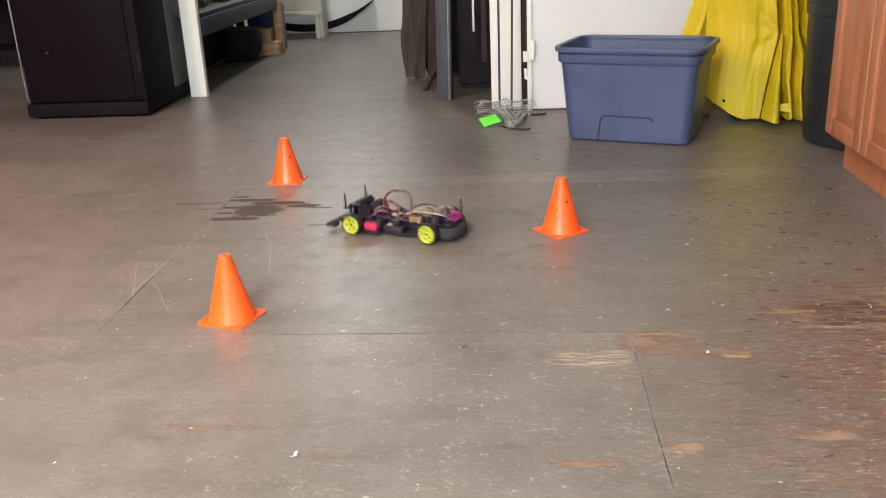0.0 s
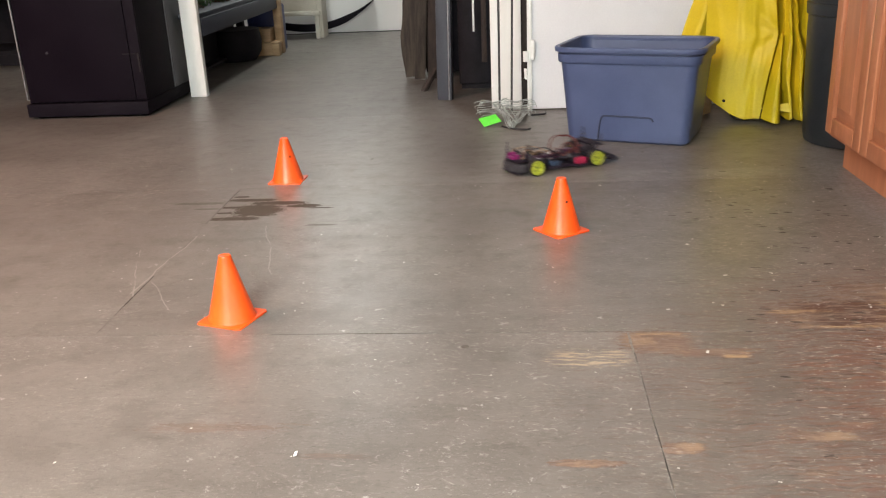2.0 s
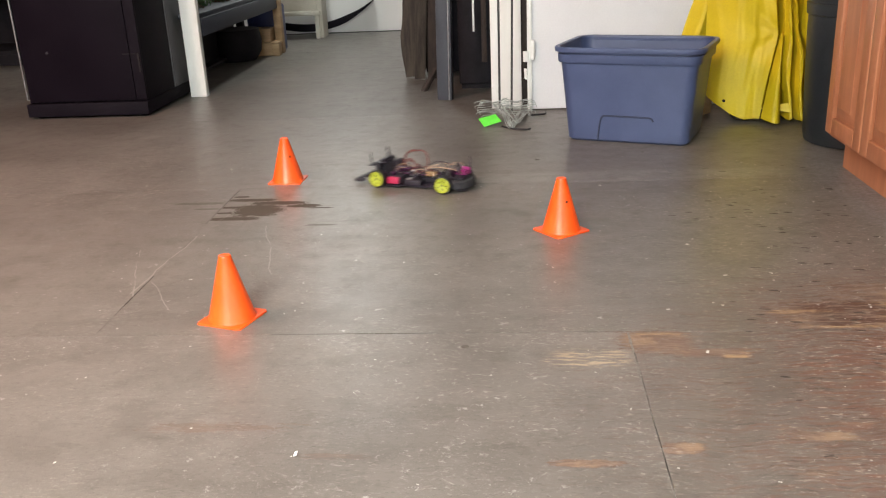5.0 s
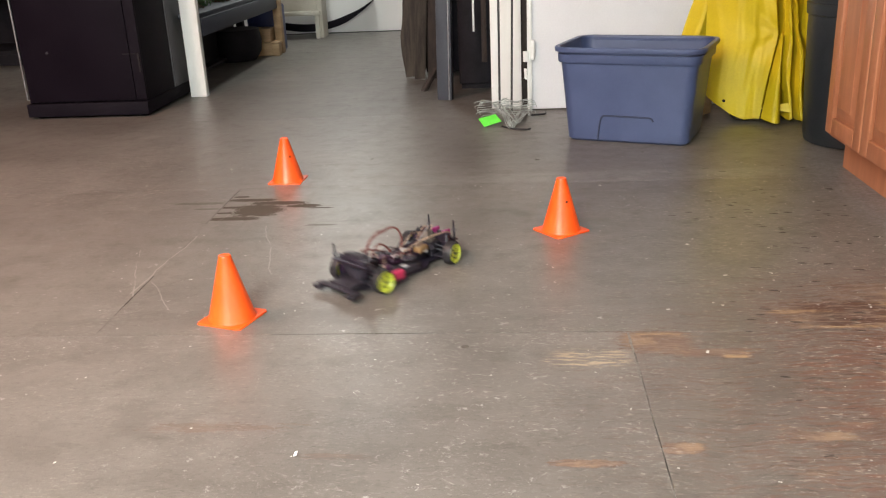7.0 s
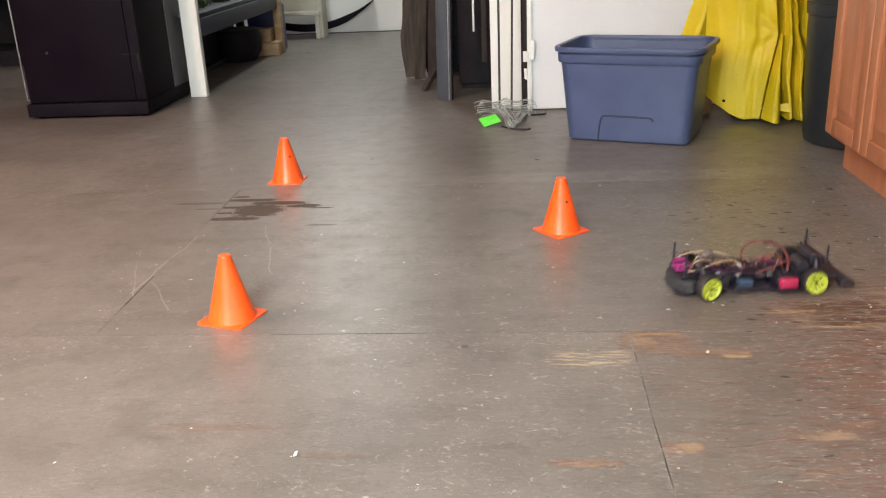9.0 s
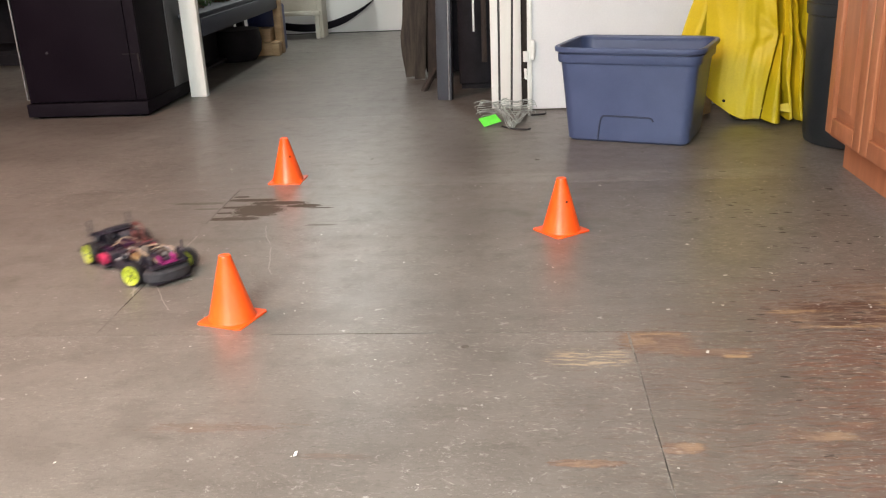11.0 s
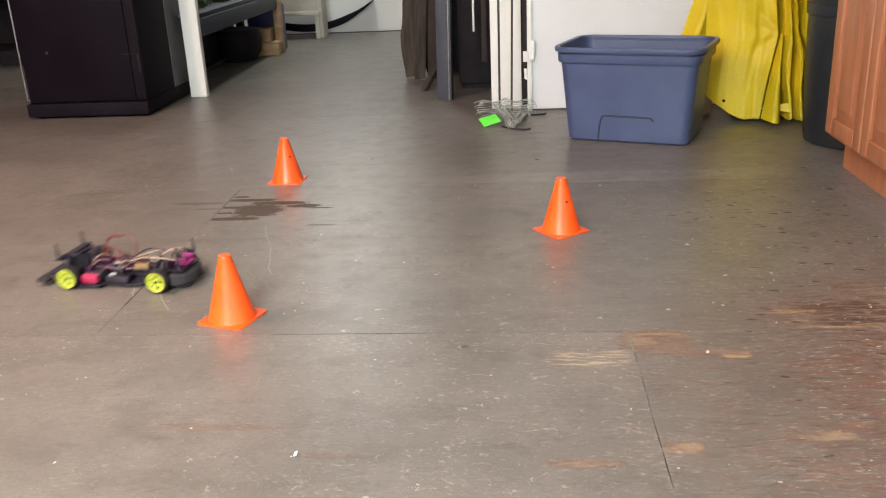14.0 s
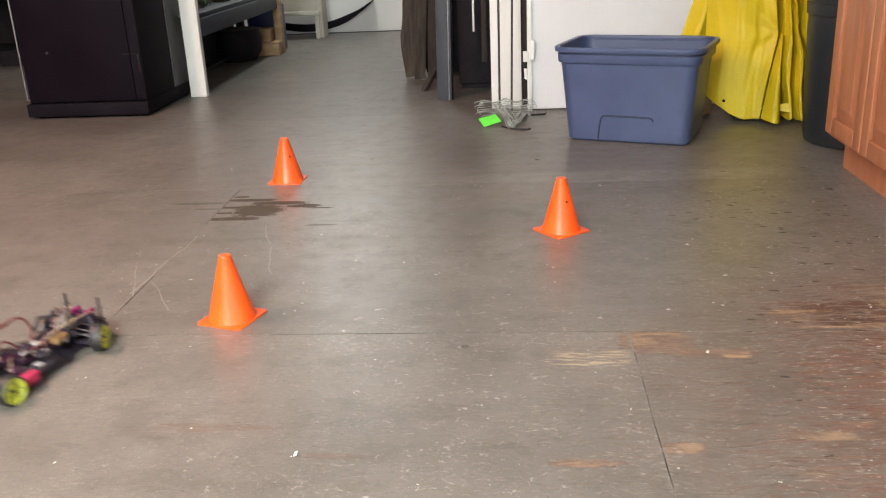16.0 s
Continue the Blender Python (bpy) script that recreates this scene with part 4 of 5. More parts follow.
MAGENTA = surface("magenta_anodised", (0.22, 0.015, 0.12), (0.46, 0.06, 0.28), 0.3, 40.0, metal=0.5)
GREY_CASE = surface("grey_brown_plastic", (0.030, 0.022, 0.022), (0.075, 0.055, 0.050), 0.5, 40.0)
PLUM = surface("plum_anodised", (0.025, 0.008, 0.028), (0.07, 0.018, 0.06), 0.35, 40.0, metal=0.5)
BLUE_CAN = surface("blue_sleeve", (0.018, 0.034, 0.066), (0.038, 0.066, 0.115), 0.4, 40.0)
ORANGE_CASE = surface("amber_case", (0.13, 0.080, 0.036), (0.24, 0.145, 0.065), 0.4, 40.0)
WIRE_RED = surface("dull_red_wire", (0.085, 0.022, 0.020), (0.16, 0.045, 0.038), 0.5, 60.0)
WIRE_TAN = surface("tan_wire", (0.20, 0.13, 0.09), (0.44, 0.33, 0.23), 0.5, 60.0)
STEEL = surface("bare_steel", (0.45, 0.45, 0.46), (0.62, 0.62, 0.63), 0.3, 60.0, metal=1.0)
SILVER = surface("silver_label", (0.22, 0.22, 0.23), (0.42, 0.42, 0.43), 0.35, 60.0)

DUSTY = surface("dusty_brown_plastic", (0.060, 0.050, 0.042), (0.13, 0.11, 0.095), 0.7, 60.0)

R, HALF_W, AXLE = 0.031, 0.092, 0.1285


def wheel(car, x, side):
    """A wheel whose outer face looks to its side (+1 is left); local y is the axle."""
    hub = new("wheel")
    hub.empty_display_size = 0.01
    hub.parent = car
    hub.matrix_basis = pose(x, side * (HALF_W - 0.013), R)
    spin = Matrix.Rotation(radians(-90 * side), 4, "X")
    tyre = [(0.0265, -0.012), (0.0300, -0.0125), (0.0310, -0.0100), (0.0310, 0.0100), (0.0300, 0.0125), (0.0272, 0.0130), (0.0262, 0.0118), (0.0262, -0.0115), (0.0265, -0.012)]
    part("tyre", lathe(tyre, 36, spin), TYRE, hub)
    dish = [(0.0268, -0.0115), (0.0268, 0.0122), (0.0262, 0.0136), (0.0250, 0.0138), (0.0238, 0.0118), (0.0215, 0.0085), (0.0075, 0.0050), (0.0068, 0.0075), (0.0, 0.0075)]
    part("rim", lathe(dish, 36, spin), RIM, hub)
    for k in range(5):
        a = 2 * math.pi * k / 5
        bm = box((0.0085, -0.0021, 0.0058), (0.0235, 0.0021, 0.0108), 0.0008, spin @ Matrix.Rotation(a, 4, "Z"))
        part("spoke", bm, RIM, hub)
        part("slot", box((0.0135, -0.0011, 0.0060), (0.0195, 0.0011, 0.0089), 0.0006, spin @ Matrix.Rotation(a + math.pi / 5, 4, "Z") @ pose(0, 0, 0, 0, -13, 0)), TYRE, hub, "dark gap")
    part("axle_nut", lathe([(0.0, 0.0125), (0.0034, 0.0125), (0.0036, 0.0070), (0.0, 0.0068)], 6, spin), NYLON, hub)
    return hub


def rc_car():
    car = thing("toy_car", "bare radio-controlled drift car chassis with lime-yellow wheels", "toy car")
    # decks
    bm = bmesh.new()
    outline = [(-0.185, 0.022), (-0.150, 0.045), (-0.105, 0.046), (-0.090, 0.062), (0.050, 0.062), (0.080, 0.040), (0.130, 0.038), (0.175, 0.060), (0.198, 0.050)]
    outline = outline + [(a, -b) for a, b in reversed(outline)]
    lo, hi = [bm.verts.new((a, b, 0.0085)) for a, b in outline], [bm.verts.new((a, b, 0.0115)) for a, b in outline]
    for j in range(len(lo)):
        k = (j + 1) % len(lo)
        bm.faces.new((lo[j], hi[j], hi[k], lo[k]))
    bm.faces.new(lo), bm.faces.new(hi[::-1])
    bmesh.ops.recalc_face_normals(bm, faces=bm.faces)
    part("lower_deck", bm, CARBON, car)
    part("upper_deck", box((-0.11, -0.014, 0.047), (0.115, 0.014, 0.0495), 0.001), PLUM, car)
    part("spine", box((-0.10, -0.010, 0.012), (0.11, 0.010, 0.047), 0.003), NYLON, car)
    # foam bumper
    rows = []
    for z, g in ((0.012, -0.004), (0.015, 0.0), (0.036, 0.0), (0.041, -0.005)):
        row = [Vector((0.150, y, z)) for y in (-0.055, 0.0, 0.055)]
        row += [Vector((0.150 + (0.054 + g) * math.sin(a) ** 0.8, (0.068 + g) * math.cos(a), z)) for a in (math.pi * (k + 0.6) / 13.2 for k in range(13))]
        rows.append(row)
    part("front_bumper", skin(rows), FOAM, car, "dark rounded foam bumper")
    part("bumper_plate", box((0.14, -0.05, 0.0475), (0.188, 0.05, 0.0500), 0.001), CARBON, car)
    # gearboxes and towers
    part("front_gearbox", box((0.105, -0.024, 0.012), (0.150, 0.024, 0.052), 0.005), NYLON, car)
    part("rear_gearbox", box((-0.155, -0.026, 0.012), (-0.100, 0.026, 0.056), 0.005), NYLON, car)
    for x, zt, w in ((0.147, 0.078, 0.058), (-0.150, 0.084, 0.060)):
        bm = bmesh.new()
        shape = [(-w * 0.45, 0.030), (-w, 0.066), (-w * 0.93, zt), (-w * 0.45, zt - 0.008), (0, zt - 0.012), (w * 0.45, zt - 0.008), (w * 0.93, zt), (w, 0.066), (w * 0.45, 0.030)]
        a, b = [bm.verts.new((x, q, z)) for q, z in shape], [bm.verts.new((x + 0.003, q, z)) for q, z in shape]
        for j in range(len(a)):
            k = (j + 1) % len(a)
            bm.faces.new((a[j], b[j], b[k], a[k]))
        bm.faces.new(a), bm.faces.new(b[::-1])
        bmesh.ops.recalc_face_normals(bm, faces=bm.faces)
        part("shock_tower", bm, CARBON, car)
    for x, dx in ((0.147, -0.018), (-0.150, 0.018)):
        for s in (-1, 1):
            shock = part("shock_absorber", rod((x + dx, s * 0.070, 0.024), (x + dx * 0.5, s * 0.052, 0.074), 0.0055, n=12), NYLON, car)
            for k in range(5):
                f = 0.12 + 0.12 * k
                p0 = Vector((x + dx, s * 0.070, 0.024)).lerp(Vector((x + dx * 0.5, s * 0.052, 0.074)), f)
                part("spring_coil", lathe([(0.0062, -0.0011), (0.0078, 0), (0.0062, 0.0011)], 14, Matrix.Translation(p0)), PLUM, shock)
    for x in (AXLE, -AXLE):
        for s in (-1, 1):
            part("suspension_arm", box((x - 0.016, min(s * 0.024, s * 0.072), 0.0145), (x + 0.016, max(s * 0.024, s * 0.072), 0.0205), 0.002), NYLON, car)
            part("hub_carrier", box((x - 0.009, min(s * 0.062, s * 0.078), 0.018), (x + 0.009, max(s * 0.062, s * 0.078), 0.045), 0.003), NYLON, car)
            part("drive_shaft", rod((x, s * 0.022, 0.031), (x, s * 0.064, 0.031), 0.003, n=8), GREY_TRIM, car)
            part("turnbuckle", rod((x - 0.004, s * 0.022, 0.046), (x - 0.004, s * 0.066, 0.043), 0.0018, n=8), GREY_TRIM, car)
    # body posts with clips
    for x, y, h in ((0.176, 0.047, 0.105), (0.176, -0.047, 0.105), (-0.162, 0.058, 0.113), (-0.162, -0.058, 0.116)):
        post = part("body_post", rod((x, y, 0.046 if x > 0 else 0.072), (x - 0.002, y, h), 0.0032, 0.0024, 10), NYLON, car)
        part("post_clip", lathe([(0.003, -0.001), (0.0075, -0.001), (0.0075, 0.001), (0.003, 0.001)], 12, Matrix.Translation((x - 0.001, y, h - 0.026))), GREY_TRIM, post)
    part("post_brace", box((0.168, -0.052, 0.0502), (0.182, 0.052, 0.054), 0.001), CARBON, car)
    part("post_brace", box((-0.170, -0.064, 0.070), (-0.154, 0.064, 0.075), 0.001), CARBON, car)
    # front servo mount, cap and gear
    part("servo_bracket", box((0.152, -0.022, 0.0545), (0.190, 0.022, 0.060), 0.002), MAGENTA, car, "magenta anodised bracket")
    for s in (-1, 1):
        part("servo_bracket", box((0.156, s * 0.020 - 0.004, 0.0605), (0.186, s * 0.020 + 0.004, 0.074), 0.002), MAGENTA, car, "magenta anodised bracket")
    part("servo_horn", box((0.166, -0.010, 0.0605), (0.176, 0.010, 0.068), 0.002), NYLON, car)
    part("servo_cap", lathe([(0.0, 0.082), (0.010, 0.081), (0.0135, 0.076), (0.014, 0.058), (0.0, 0.058)], 20, Matrix.Translation((0.138, 0.016, -0.006))), GREY_CASE, car)
    for k in range(5):
        a = 0.004 * k
        part("servo_lead", tube([(0.162 - a, 0.030 - a, 0.056), (0.156 - a, 0.034 - a, 0.074 + a * 0.5), (0.138, 0.030 - a * 2, 0.084 + a * 0.4), (0.112, 0.022 - a * 2, 0.078), (0.085, 0.010 - a, 0.062)], 0.0013, 6),
             (WIRE_TAN, WIRE_RED, SILVER, NYLON, WIRE_TAN)[k], car)
    part("gyro", lathe([(0.0, -0.012), (0.014, -0.009), (0.016, -0.006), (0.016, 0.006), (0.014, 0.009), (0.008, 0.007), (0.0, 0.007)], 24, pose(0.100, -0.022, 0.074, 60, 0, 12)), DUSTY, car)
    part("gyro_post", rod((0.100, -0.022, 0.048), (0.100, -0.022, 0.064), 0.006, n=10), NYLON, car)
    part("receiver", box((0.040, -0.046, 0.044), (0.078, -0.024, 0.060), 0.003, pose(0, 0, 0, 0, 0, 6)), ORANGE_CASE, car, "amber receiver case")
    part("servo", box((0.065, 0.020, 0.012), (0.105, 0.046, 0.048), 0.002), NYLON, car)
    part("speed_controller", box((0.012, 0.030, 0.018), (0.045, 0.060, 0.034), 0.003), BLUE_CAN, car, "blue sleeved speed controller")
    part("speed_controller_tray", box((-0.03, 0.022, 0.012), (0.055, 0.060, 0.018), 0.001), CARBON, car)
    part("fan", lathe([(0.0, 0.0), (0.014, 0.0), (0.014, 0.008), (0.0, 0.008)], 18, Matrix.Translation((-0.012, 0.042, 0.040))), NYLON, car)
    part("label_plate", box((-0.026, -0.054, 0.030), (-0.010, -0.036, 0.033), 0.001), SILVER, car, "silver label")
    part("electronics_block", box((-0.034, -0.060, 0.012), (0.030, -0.024, 0.030), 0.003), NYLON, car)
    # battery pack with red ends
    part("battery", box((-0.094, -0.060, 0.013), (-0.046, 0.060, 0.040), 0.005), NYLON, car)
    for s in (-1, 1):
        part("battery_end", box((-0.092, s * 0.069 - 0.009, 0.0145), (-0.048, s * 0.069 + 0.009, 0.039), 0.005), RED, car, "red battery end")
        part("side_tray", box((-0.100, s * 0.068 - 0.014, 0.0085), (-0.040, s * 0.068 + 0.014, 0.0125), 0.001), CARBON, car)
    part("motor", lathe([(0.0, -0.026), (0.014, -0.026), (0.015, -0.023), (0.015, 0.023), (0.013, 0.026), (0.0, 0.026)], 24, pose(-0.108, 0.030, 0.062, 90, 0, 0)), NYLON, car)
    part("spur_gear", lathe([(0.0, -0.003), (0.019, -0.003), (0.019, 0.003), (0.0, 0.003)], 36, pose(-0.112, -0.028, 0.060, 90, 0, 0)), BOX_DARK, car)
    part("tower_block", box((-0.147, -0.030, 0.056), (-0.128, 0.046, 0.088), 0.004), NYLON, car)
    # leads
    part("battery_lead", tube([(-0.082, 0.030, 0.042), (-0.080, 0.030, 0.074), (-0.066, 0.028, 0.100), (-0.040, 0.022, 0.116)], 0.0036, 8), WIRE_RED, car)
    part("lead_plug", box((-0.044, 0.017, 0.112), (-0.018, 0.026, 0.120), 0.003), WIRE_RED, car, "dull red lead plug")
    part("battery_lead", tube([(-0.018, 0.021, 0.117), (0.004, 0.018, 0.119), (0.020, 0.014, 0.110), (0.028, 0.010, 0.090), (0.026, 0.008, 0.066), (0.018, 0.010, 0.048)], 0.0028, 8), WIRE_RED, car)
    part("battery_lead", tube([(-0.074, 0.022, 0.042), (-0.066, 0.020, 0.070), (-0.050, 0.016, 0.086), (-0.030, 0.012, 0.078), (-0.012, 0.008, 0.054)], 0.0026, 8), WIRE_RED, car)
    part("signal_lead", tube([(0.020, 0.005, 0.060), (0.050, 0.012, 0.070), (0.090, 0.030, 0.076), (0.135, 0.040, 0.066), (0.165, 0.034, 0.056)], 0.0017, 8), WIRE_TAN, car)
    part("signal_lead", tube([(0.020, -0.010, 0.052), (0.060, -0.030, 0.074), (0.110, -0.040, 0.080), (0.160, -0.036, 0.074), (0.178, -0.028, 0.062)], 0.0020, 8), WIRE_TAN, car)
    part("signal_lead", tube([(0.0, 0.006, 0.050), (0.045, 0.020, 0.078), (0.080, 0.022, 0.084), (0.115, 0.014, 0.080)], 0.0022, 8), NYLON, car)
    part("motor_lead", tube([(-0.090, 0.040, 0.075), (-0.062, 0.044, 0.070), (-0.030, 0.044, 0.058), (0.0, 0.044, 0.046)], 0.0024, 8), WIRE_RED, car)
    # small fittings crowded on the decks
    rng = random.Random(21)
    for k in range(34):
        fx, fy = rng.uniform(-0.145, 0.135), rng.uniform(-0.050, 0.050)
        fz = 0.0500 if abs(fy) < 0.014 and -0.11 < fx < 0.115 else 0.040
        a, b, c = rng.uniform(0.003, 0.009), rng.uniform(0.003, 0.008), rng.uniform(0.004, 0.014)
        part(("screw_block", "wire_clip", "link_end")[k % 3], box((-a, -b, 0), (a, b, c), 0.0012, pose(fx, fy, fz, rng.uniform(-12, 12), rng.uniform(-12, 12), rng.uniform(0, 180)), 1),
             (NYLON, CARBON, PLUM, GREY_TRIM, NYLON, STEEL, CARBON, SILVER)[k % 8], car)
    for k in range(9):
        y0, y1, x0 = rng.uniform(-0.04, 0.04), rng.uniform(-0.04, 0.04), rng.uniform(-0.10, 0.06)
        part("thin_lead", tube([(x0, y0, 0.045), (x0 + 0.02, y0 * 0.6 + y1 * 0.4, 0.058 + rng.uniform(0, 0.014)), (x0 + 0.05, y1, 0.050)], 0.0013, 6), (NYLON, WIRE_RED, WIRE_TAN)[k % 3], car)
    for s in (-1, 1):
        part("steering_link", rod((0.118, s * 0.010, 0.036), (0.120, s * 0.066, 0.034), 0.0019, n=8), GREY_TRIM, car)
        part("side_brace", tube([(-0.100, s * 0.020, 0.054), (-0.050, s * 0.034, 0.047), (0.020, s * 0.036, 0.045), (0.100, s * 0.020, 0.052)], 0.0022, 6), PLUM, car)
    part("belt_cover", box((-0.096, -0.013, 0.0500), (-0.040, 0.013, 0.060), 0.004), PLUM, car)
    part("rear_plate", box((-0.158, -0.046, 0.0765), (-0.120, 0.046, 0.0795), 0.001), CARBON, car)
    # rear bumper with two low fins
    part("rear_bumper", box((-0.205, -0.040, 0.018), (-0.155, 0.040, 0.030), 0.003), NYLON, car)
    part("bumper_arm", box((-0.222, -0.068, 0.020), (-0.202, 0.068, 0.026), 0.003), NYLON, car)
    for s in (-1, 1):
        part("rear_fin", box((-0.231, s * 0.060 - 0.014, 0.010), (-0.196, s * 0.060 + 0.014, 0.0215), 0.004), NYLON, car)
    wheels = {(k, s): wheel(car, x, s) for k, x in (("front", AXLE), ("rear", -AXLE)) for s in (1, -1)}
    return car, wheels


toy_car, car_wheels = rc_car()

DIRT = surface("ground_in_dirt", (0.075, 0.066, 0.055), (0.11, 0.10, 0.085), 0.7, 200.0)

# ---- paint chips and dust lumps on the floor ----
FILL = surface("grey_dusty_paint", (0.105, 0.094, 0.082), (0.20, 0.186, 0.168), 0.6, 90.0)
SLIVER = surface("dark_veneer", (0.022, 0.016, 0.012), (0.055, 0.040, 0.030), 0.7, 60.0)
rng = random.Random(11)
bm, bm_fill, bm_dark = bmesh.new(), bmesh.new(), bmesh.new()
for k in range(300):
    if k < 190:
        x, y = rng.uniform(-1.6, 1.1), rng.uniform(1.15, 3.6)
    else:
        x, y = rng.gauss(0.85, 0.22), rng.gauss(2.35, 0.5)
    if x > 1.06 and y < 3.2:
        continue
    s = rng.uniform(0.0009, 0.0023) * (1.7 if rng.random() < 0.16 else 1)
    f = rng.uniform(0.3, 0.9)
    add_box(bm, (-s * 1.3, -s * f, 0.0003), (s * 1.3, s * f, s * 0.35 + 0.0003), 0, pose(x, y, 0, 0, 0, rng.random() * 180))
# paint and dust pressed into the open joint between the sheets
for k in range(230):
    y = 1.20 + 0.64 * rng.random()
    if rng.random() > (0.8 if y > 1.56 else 0.12):
        continue
    w, l = rng.uniform(0.0007, 0.0022), rng.uniform(0.002, 0.007)
    add_box(bm_fill, (-w, -l, -0.002), (w, l, 0.0003 + 0.0002 * rng.random()), 0, pose(0.2462 + rng.gauss(0, 0.0011), y, 0, 0, 0, rng.gauss(0, 9)))
for k in range(60):
    x = -1.75 + 2.85 * rng.random()
    if -0.56 < x < 0.24 and rng.random() < 0.93:
        continue
    w, l = rng.uniform(0.005, 0.020), rng.uniform(0.0016, 0.0026)
    add_box(bm_fill, (-w, -l, -0.002), (w, l, 0.0004), 0, pose(x, 1.846 + rng.gauss(0, 0.0005), 0, 0, 0, rng.gauss(0, 2)))
# dark slivers where the top veneer has lifted
for k in range(95):
    x, y = (rng.gauss(0.86, 0.18), rng.gauss(2.5, 0.42)) if k < 70 else (rng.uniform(0.5, 1.05), rng.uniform(1.3, 2.1))
    if x > 1.06:
        continue
    l, w = rng.uniform(0.004, 0.014), rng.uniform(0.0010, 0.0026)
    add_box(bm_dark, (-l, -w * 0.6, 0.0002), (l * 0.6, w, 0.0007), 0, pose(x, y, 0, 0, 0, rng.gauss(0, 8)))
    add_box(bm_dark, (-l * 0.4, -w * 1.5, 0.0002), (l, -w * 0.4, 0.0008), 0, pose(x, y, 0, 0, 0, rng.gauss(0, 8)))
tagged(link("joint_filling", bm_fill, FILL, smooth=False), "grey paint and dust pressed into the floor joint", "joint dust", kind="stuff")
tagged(link("veneer_slivers", bm_dark, SLIVER, smooth=False), "thin dark slivers of lifted plywood veneer", "slivers", kind="stuff")
tagged(link("paint_chips", bm, DEBRIS, smooth=False), "scattered pale paint chips and dust on the floor", "debris", kind="stuff")
chip = tagged(link("paper_scrap", rough_up(box((-0.0028, -0.006, 0.0005), (0.0028, 0.006, 0.002), 0.0006), 0.0022, 160), FIXTURE_WHITE), "tiny white scrap of paper on the floor", "paper scrap")
chip.location = (-0.391, 1.348, 0.0015)
for x, y, s in ((0.50, 3.47, 0.005), (-0.56, 3.46, 0.007), (-0.112, 1.774, 0.009), (0.09, 3.39, 0.010)):
    d = tagged(link("dirt_spot", lathe([(0.0, 0.0018), (s * 0.6, 0.0014), (s, 0.0004), (0.0, 0.0004)], 14), DIRT), "flat dark dirt spot on the floor", "dirt")
    d.location = (x, y, 0)

# ---- plywood sheets of the floor: most about 2.44 by 1.22 m, in staggered rows ----
GAP = 0.0002


def sheet(x0, x1, y0, y1):
    """A sheet with slightly chipped, uneven edges."""
    pts = []
    corners = [(x0, y0), (x1, y0), (x1, y1), (x0, y1)]
    for k in range(4):
        (ax, ay), (bx, by) = corners[k], corners[(k + 1) % 4]
        long = math.hypot(bx - ax, by - ay)
        nx, ny = -(by - ay) / long, (bx - ax) / long
        count = max(2, int(long / 0.03))
        for i in range(count):
            f = i / count
            w = 0.0 if i == 0 else max(0.0, 0.0005 + 0.0020 * noise.noise(Vector((ax + (bx - ax) * f, ay + (by - ay) * f, k * 3.7)) * 9.0))
            pts.append((ax + (bx - ax) * f + nx * w, ay + (by - ay) * f + ny * w))
    bm = bmesh.new()
    lo, hi = [bm.verts.new((x, y, -0.0135)) for x, y in pts], [bm.verts.new((x, y, 0)) for x, y in pts]
    for j in range(len(pts)):
        k = (j + 1) % len(pts)
        bm.faces.new((lo[j], lo[k], hi[k], hi[j]))
    bm.faces.new(hi)
    link("plywood_sheet", bm, FLOOR, floor, smooth=False)


# From row 2 on, joints are placed to fit the camera's view
SEAM_X = {0: 0.248, 1: -0.981, 2: 0.550, 3: -2.20}
for row in range(-4, 6):
    ya, yb = max(Y0 - 0.08, 1.846 + 1.225 * (row - 1)), min(Y1 + 0.08, 1.846 + 1.225 * row)
    if yb - ya < 0.02:
        continue
    off = SEAM_X[min(row, 3)] if row >= 0 else SEAM_X[row % 2]
    cuts = sorted(x for x in (off + 2.45 * k for k in range(-4, 4)) if X0 + 0.05 < x < X1 - 0.05)
    if row == 2:
        cuts = [-3.2, 0.55]
    cuts = [X0 - 0.08] + cuts + [X1 + 0.08]
    for xa, xb in zip(cuts, cuts[1:]):
        # the joint stands open along one sheet
        open_gap = 0.0022 if row == 0 and xb < 0.3 and xb > 0.2 else GAP
        sheet(xa + GAP, xb - GAP, ya + GAP, yb - open_gap)

# joints that are painted over along part of their length
for lo, hi in (((-1.80, 1.8422, -0.010), (-0.57, 1.8498, 0.0003)), ((0.262, 1.8422, -0.010), (1.06, 1.8498, 0.0003)), ((-0.9850, 2.22, -0.010), (-0.9772, 2.60, 0.0003))):
    link("painted_joint", box(lo, hi), FLOOR, floor, smooth=False)

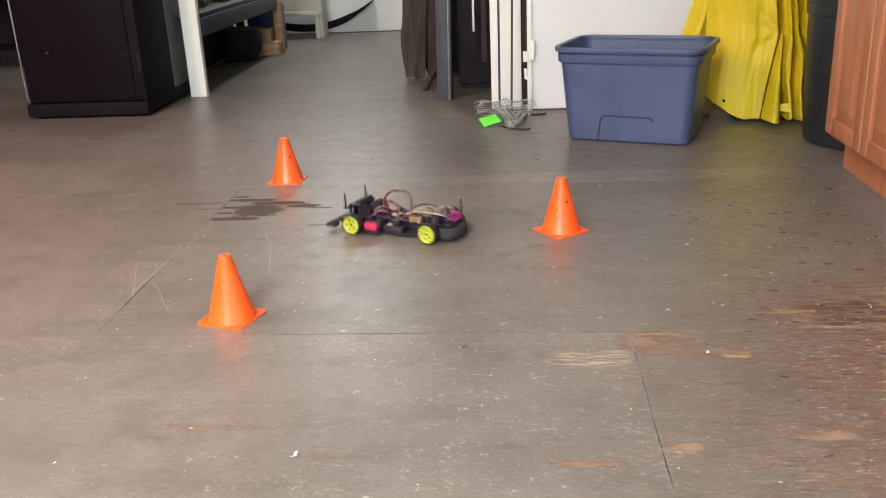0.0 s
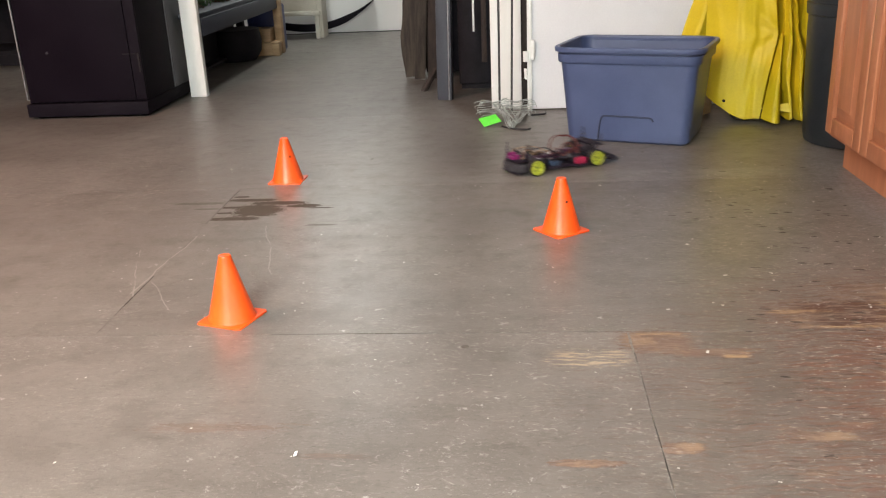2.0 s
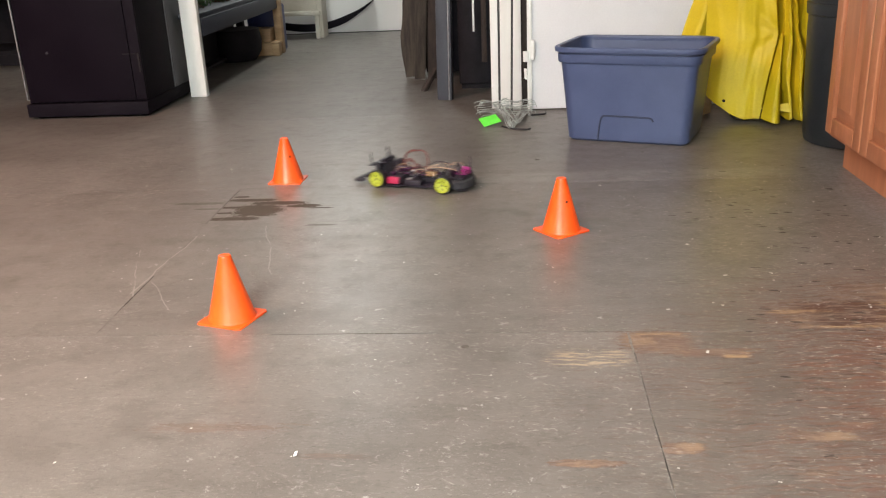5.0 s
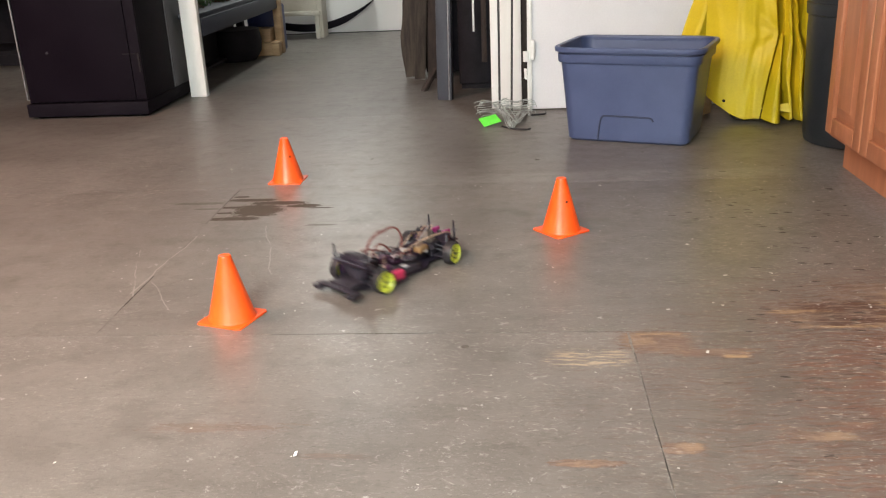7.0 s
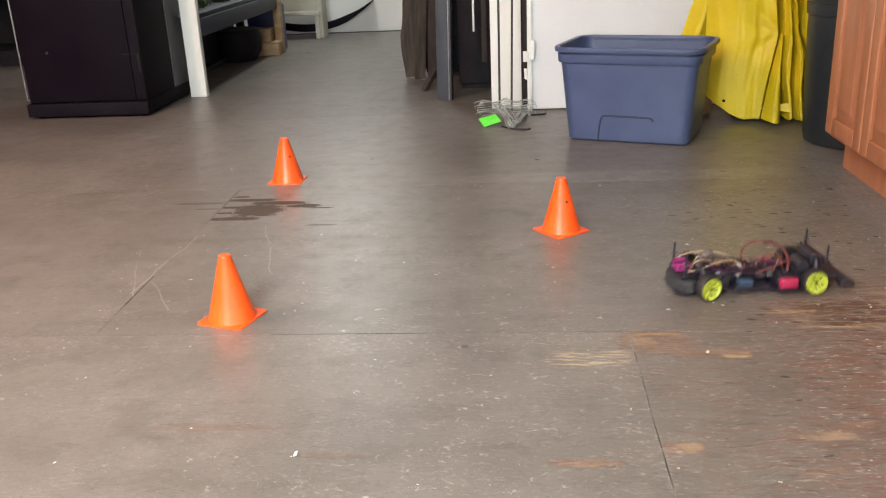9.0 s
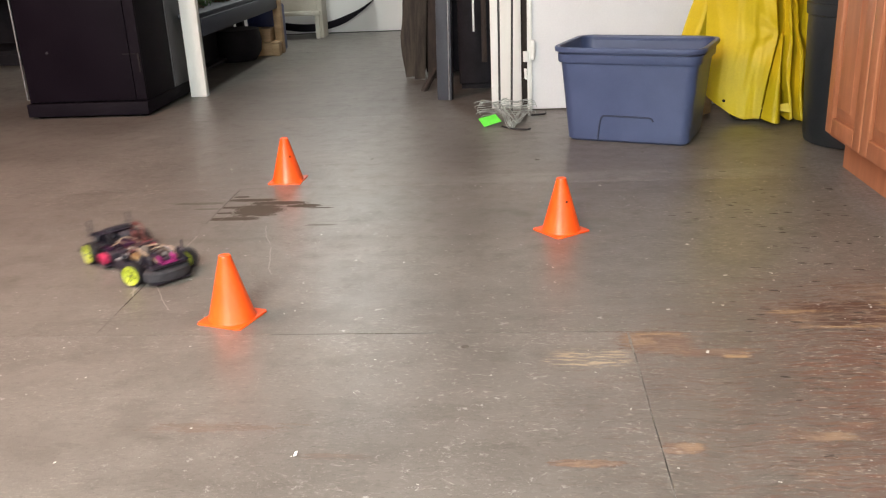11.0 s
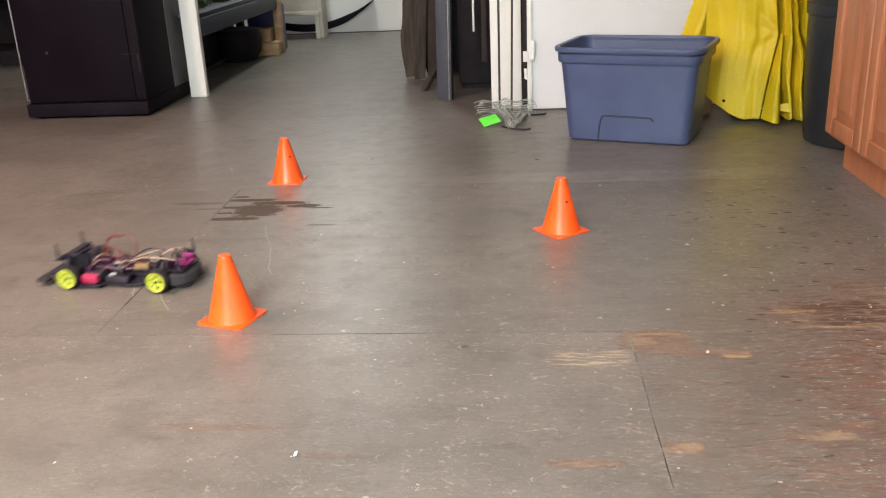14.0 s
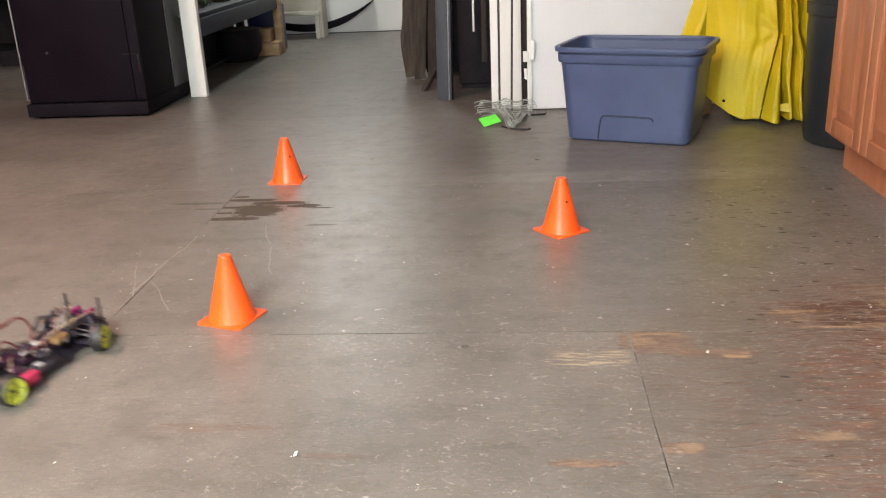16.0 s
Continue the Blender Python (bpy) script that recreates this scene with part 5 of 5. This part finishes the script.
# ---- what moves ----
CAR_ROWS = [
    (0.0, -0.336, 2.572, 337.0),
    (0.5, -0.105, 2.142, 406.5),
    (0.7, 0.078, 2.068, 436.7),
    (1.0, 0.320, 2.184, 477.3),
    (1.5, 0.477, 2.706, 527.2),
    (2.0, 0.152, 3.291, 569.5),
    (2.5, -0.490, 3.574, 617.7),
    (3.0, -1.133, 3.447, 671.4),
    (3.5, -1.348, 2.986, 723.5),
    (4.0, -1.066, 2.726, 783.4),
    (4.2, -0.967, 2.772, 792.2),
    (4.6, -0.680, 2.880, 752.0),
    (5.0, -0.330, 3.080, 697.0),
    (5.4, 0.100, 3.100, 645.0),
    (5.8, 0.460, 2.800, 592.0),
    (6.05, 0.470, 2.430, 549.0),
    (6.3, 0.341, 2.095, 501.4),
    (6.5, 0.140, 2.030, 487.8),
    (6.7, -0.067, 2.027, 463.5),
    (7.0, -0.313, 2.234, 411.2),
    (7.2, -0.395, 2.441, 379.4),
    (7.5, -0.361, 2.765, 339.3),
    (7.8, -0.156, 2.971, 303.3),
    (8.0, 0.036, 3.020, 285.3),
    (8.2, 0.242, 2.962, 272.7),
    (8.5, 0.500, 2.723, 241.8),
    (8.8, 0.617, 2.379, 209.9),
    (9.0, 0.573, 2.111, 187.6),
    (9.2, 0.438, 1.843, 164.0),
    (9.5, 0.150, 1.550, 130.0),
    (9.9, -0.350, 1.380, 85.0),
    (10.3, -0.850, 1.500, 38.0),
    (10.7, -1.130, 1.930, -8.0),
    (11.0, -1.050, 2.300, -42.0),
    (11.3, -0.834, 2.513, -78.0),
    (11.5, -0.663, 2.503, -84.5),
    (12.0, -0.290, 2.165, -116.2),
    (12.3, -0.259, 1.792, -158.2),
    (12.5, -0.345, 1.553, -194.5),
    (12.7, -0.507, 1.396, -233.7),
    (13.0, -0.780, 1.365, -284.4),
    (13.2, -0.943, 1.461, -310.0),
    (13.5, -1.100, 1.721, -334.0),
    (14.0, -1.040, 2.202, -367.6),
    (14.2, -0.882, 2.328, -393.8),
    (14.5, -0.559, 2.318, -438.1),
    (14.7, -0.384, 2.232, -471.6),
    (15.0, -0.256, 1.971, -518.3),
    (15.3, -0.347, 1.707, -566.1),
    (15.5, -0.520, 1.580, -589.6),
    (15.7, -0.707, 1.527, -618.4),
    (15.8, -0.815, 1.559, -629.7),
    (16.0, -1.044, 1.674, -647.0),
]


# steering of the front wheels: seconds, degrees to the left
STEER = [(0, -5), (0.5, 9), (0.8, -5), (1.0, -14), (1.5, -12), (2.0, 0), (2.5, 4), (3.0, 14), (3.5, 0), (4.0, -16), (4.2, -12), (4.6, 6), (5.4, 20), (6.3, 6), (6.5, 0), (7.0, 13),
         (7.2, 20), (7.5, 14), (7.8, 23), (8.0, 25), (8.2, 8), (8.5, -9), (8.8, 0), (9.0, 19), (9.2, 18), (10.2, 24), (11.1, 26), (11.3, 28), (11.5, -5), (12.0, -7), (12.3, 12), (12.5, 15),
         (12.7, 10), (13.0, 22), (13.2, 32), (13.5, 26), (14.0, 0), (14.2, 5), (14.5, -5), (14.7, -3), (15.0, 12), (15.3, 17), (15.5, 4), (15.8, 16), (16.0, 22)]


def motions():
    walk(toy_car, [(t, pose(x, y, 0, 0, 0, a)) for t, x, y, a in CAR_ROWS])
    for (end, side), ob in car_wheels.items():
        rows = []
        for k in range(161):
            t = k * 0.1
            steer = float(np.interp(t, [q[0] for q in STEER], [q[1] for q in STEER])) if end == "front" else 0.0
            rows.append((t, Matrix.Translation(((AXLE if end == "front" else -AXLE), side * (HALF_W - 0.013), R))
                         @ pose(0, 0, 0, 0, 0, steer) @ pose(0, 0, 0, 0, 83.0 * k, 0)))
        walk(ob, rows)


motions()
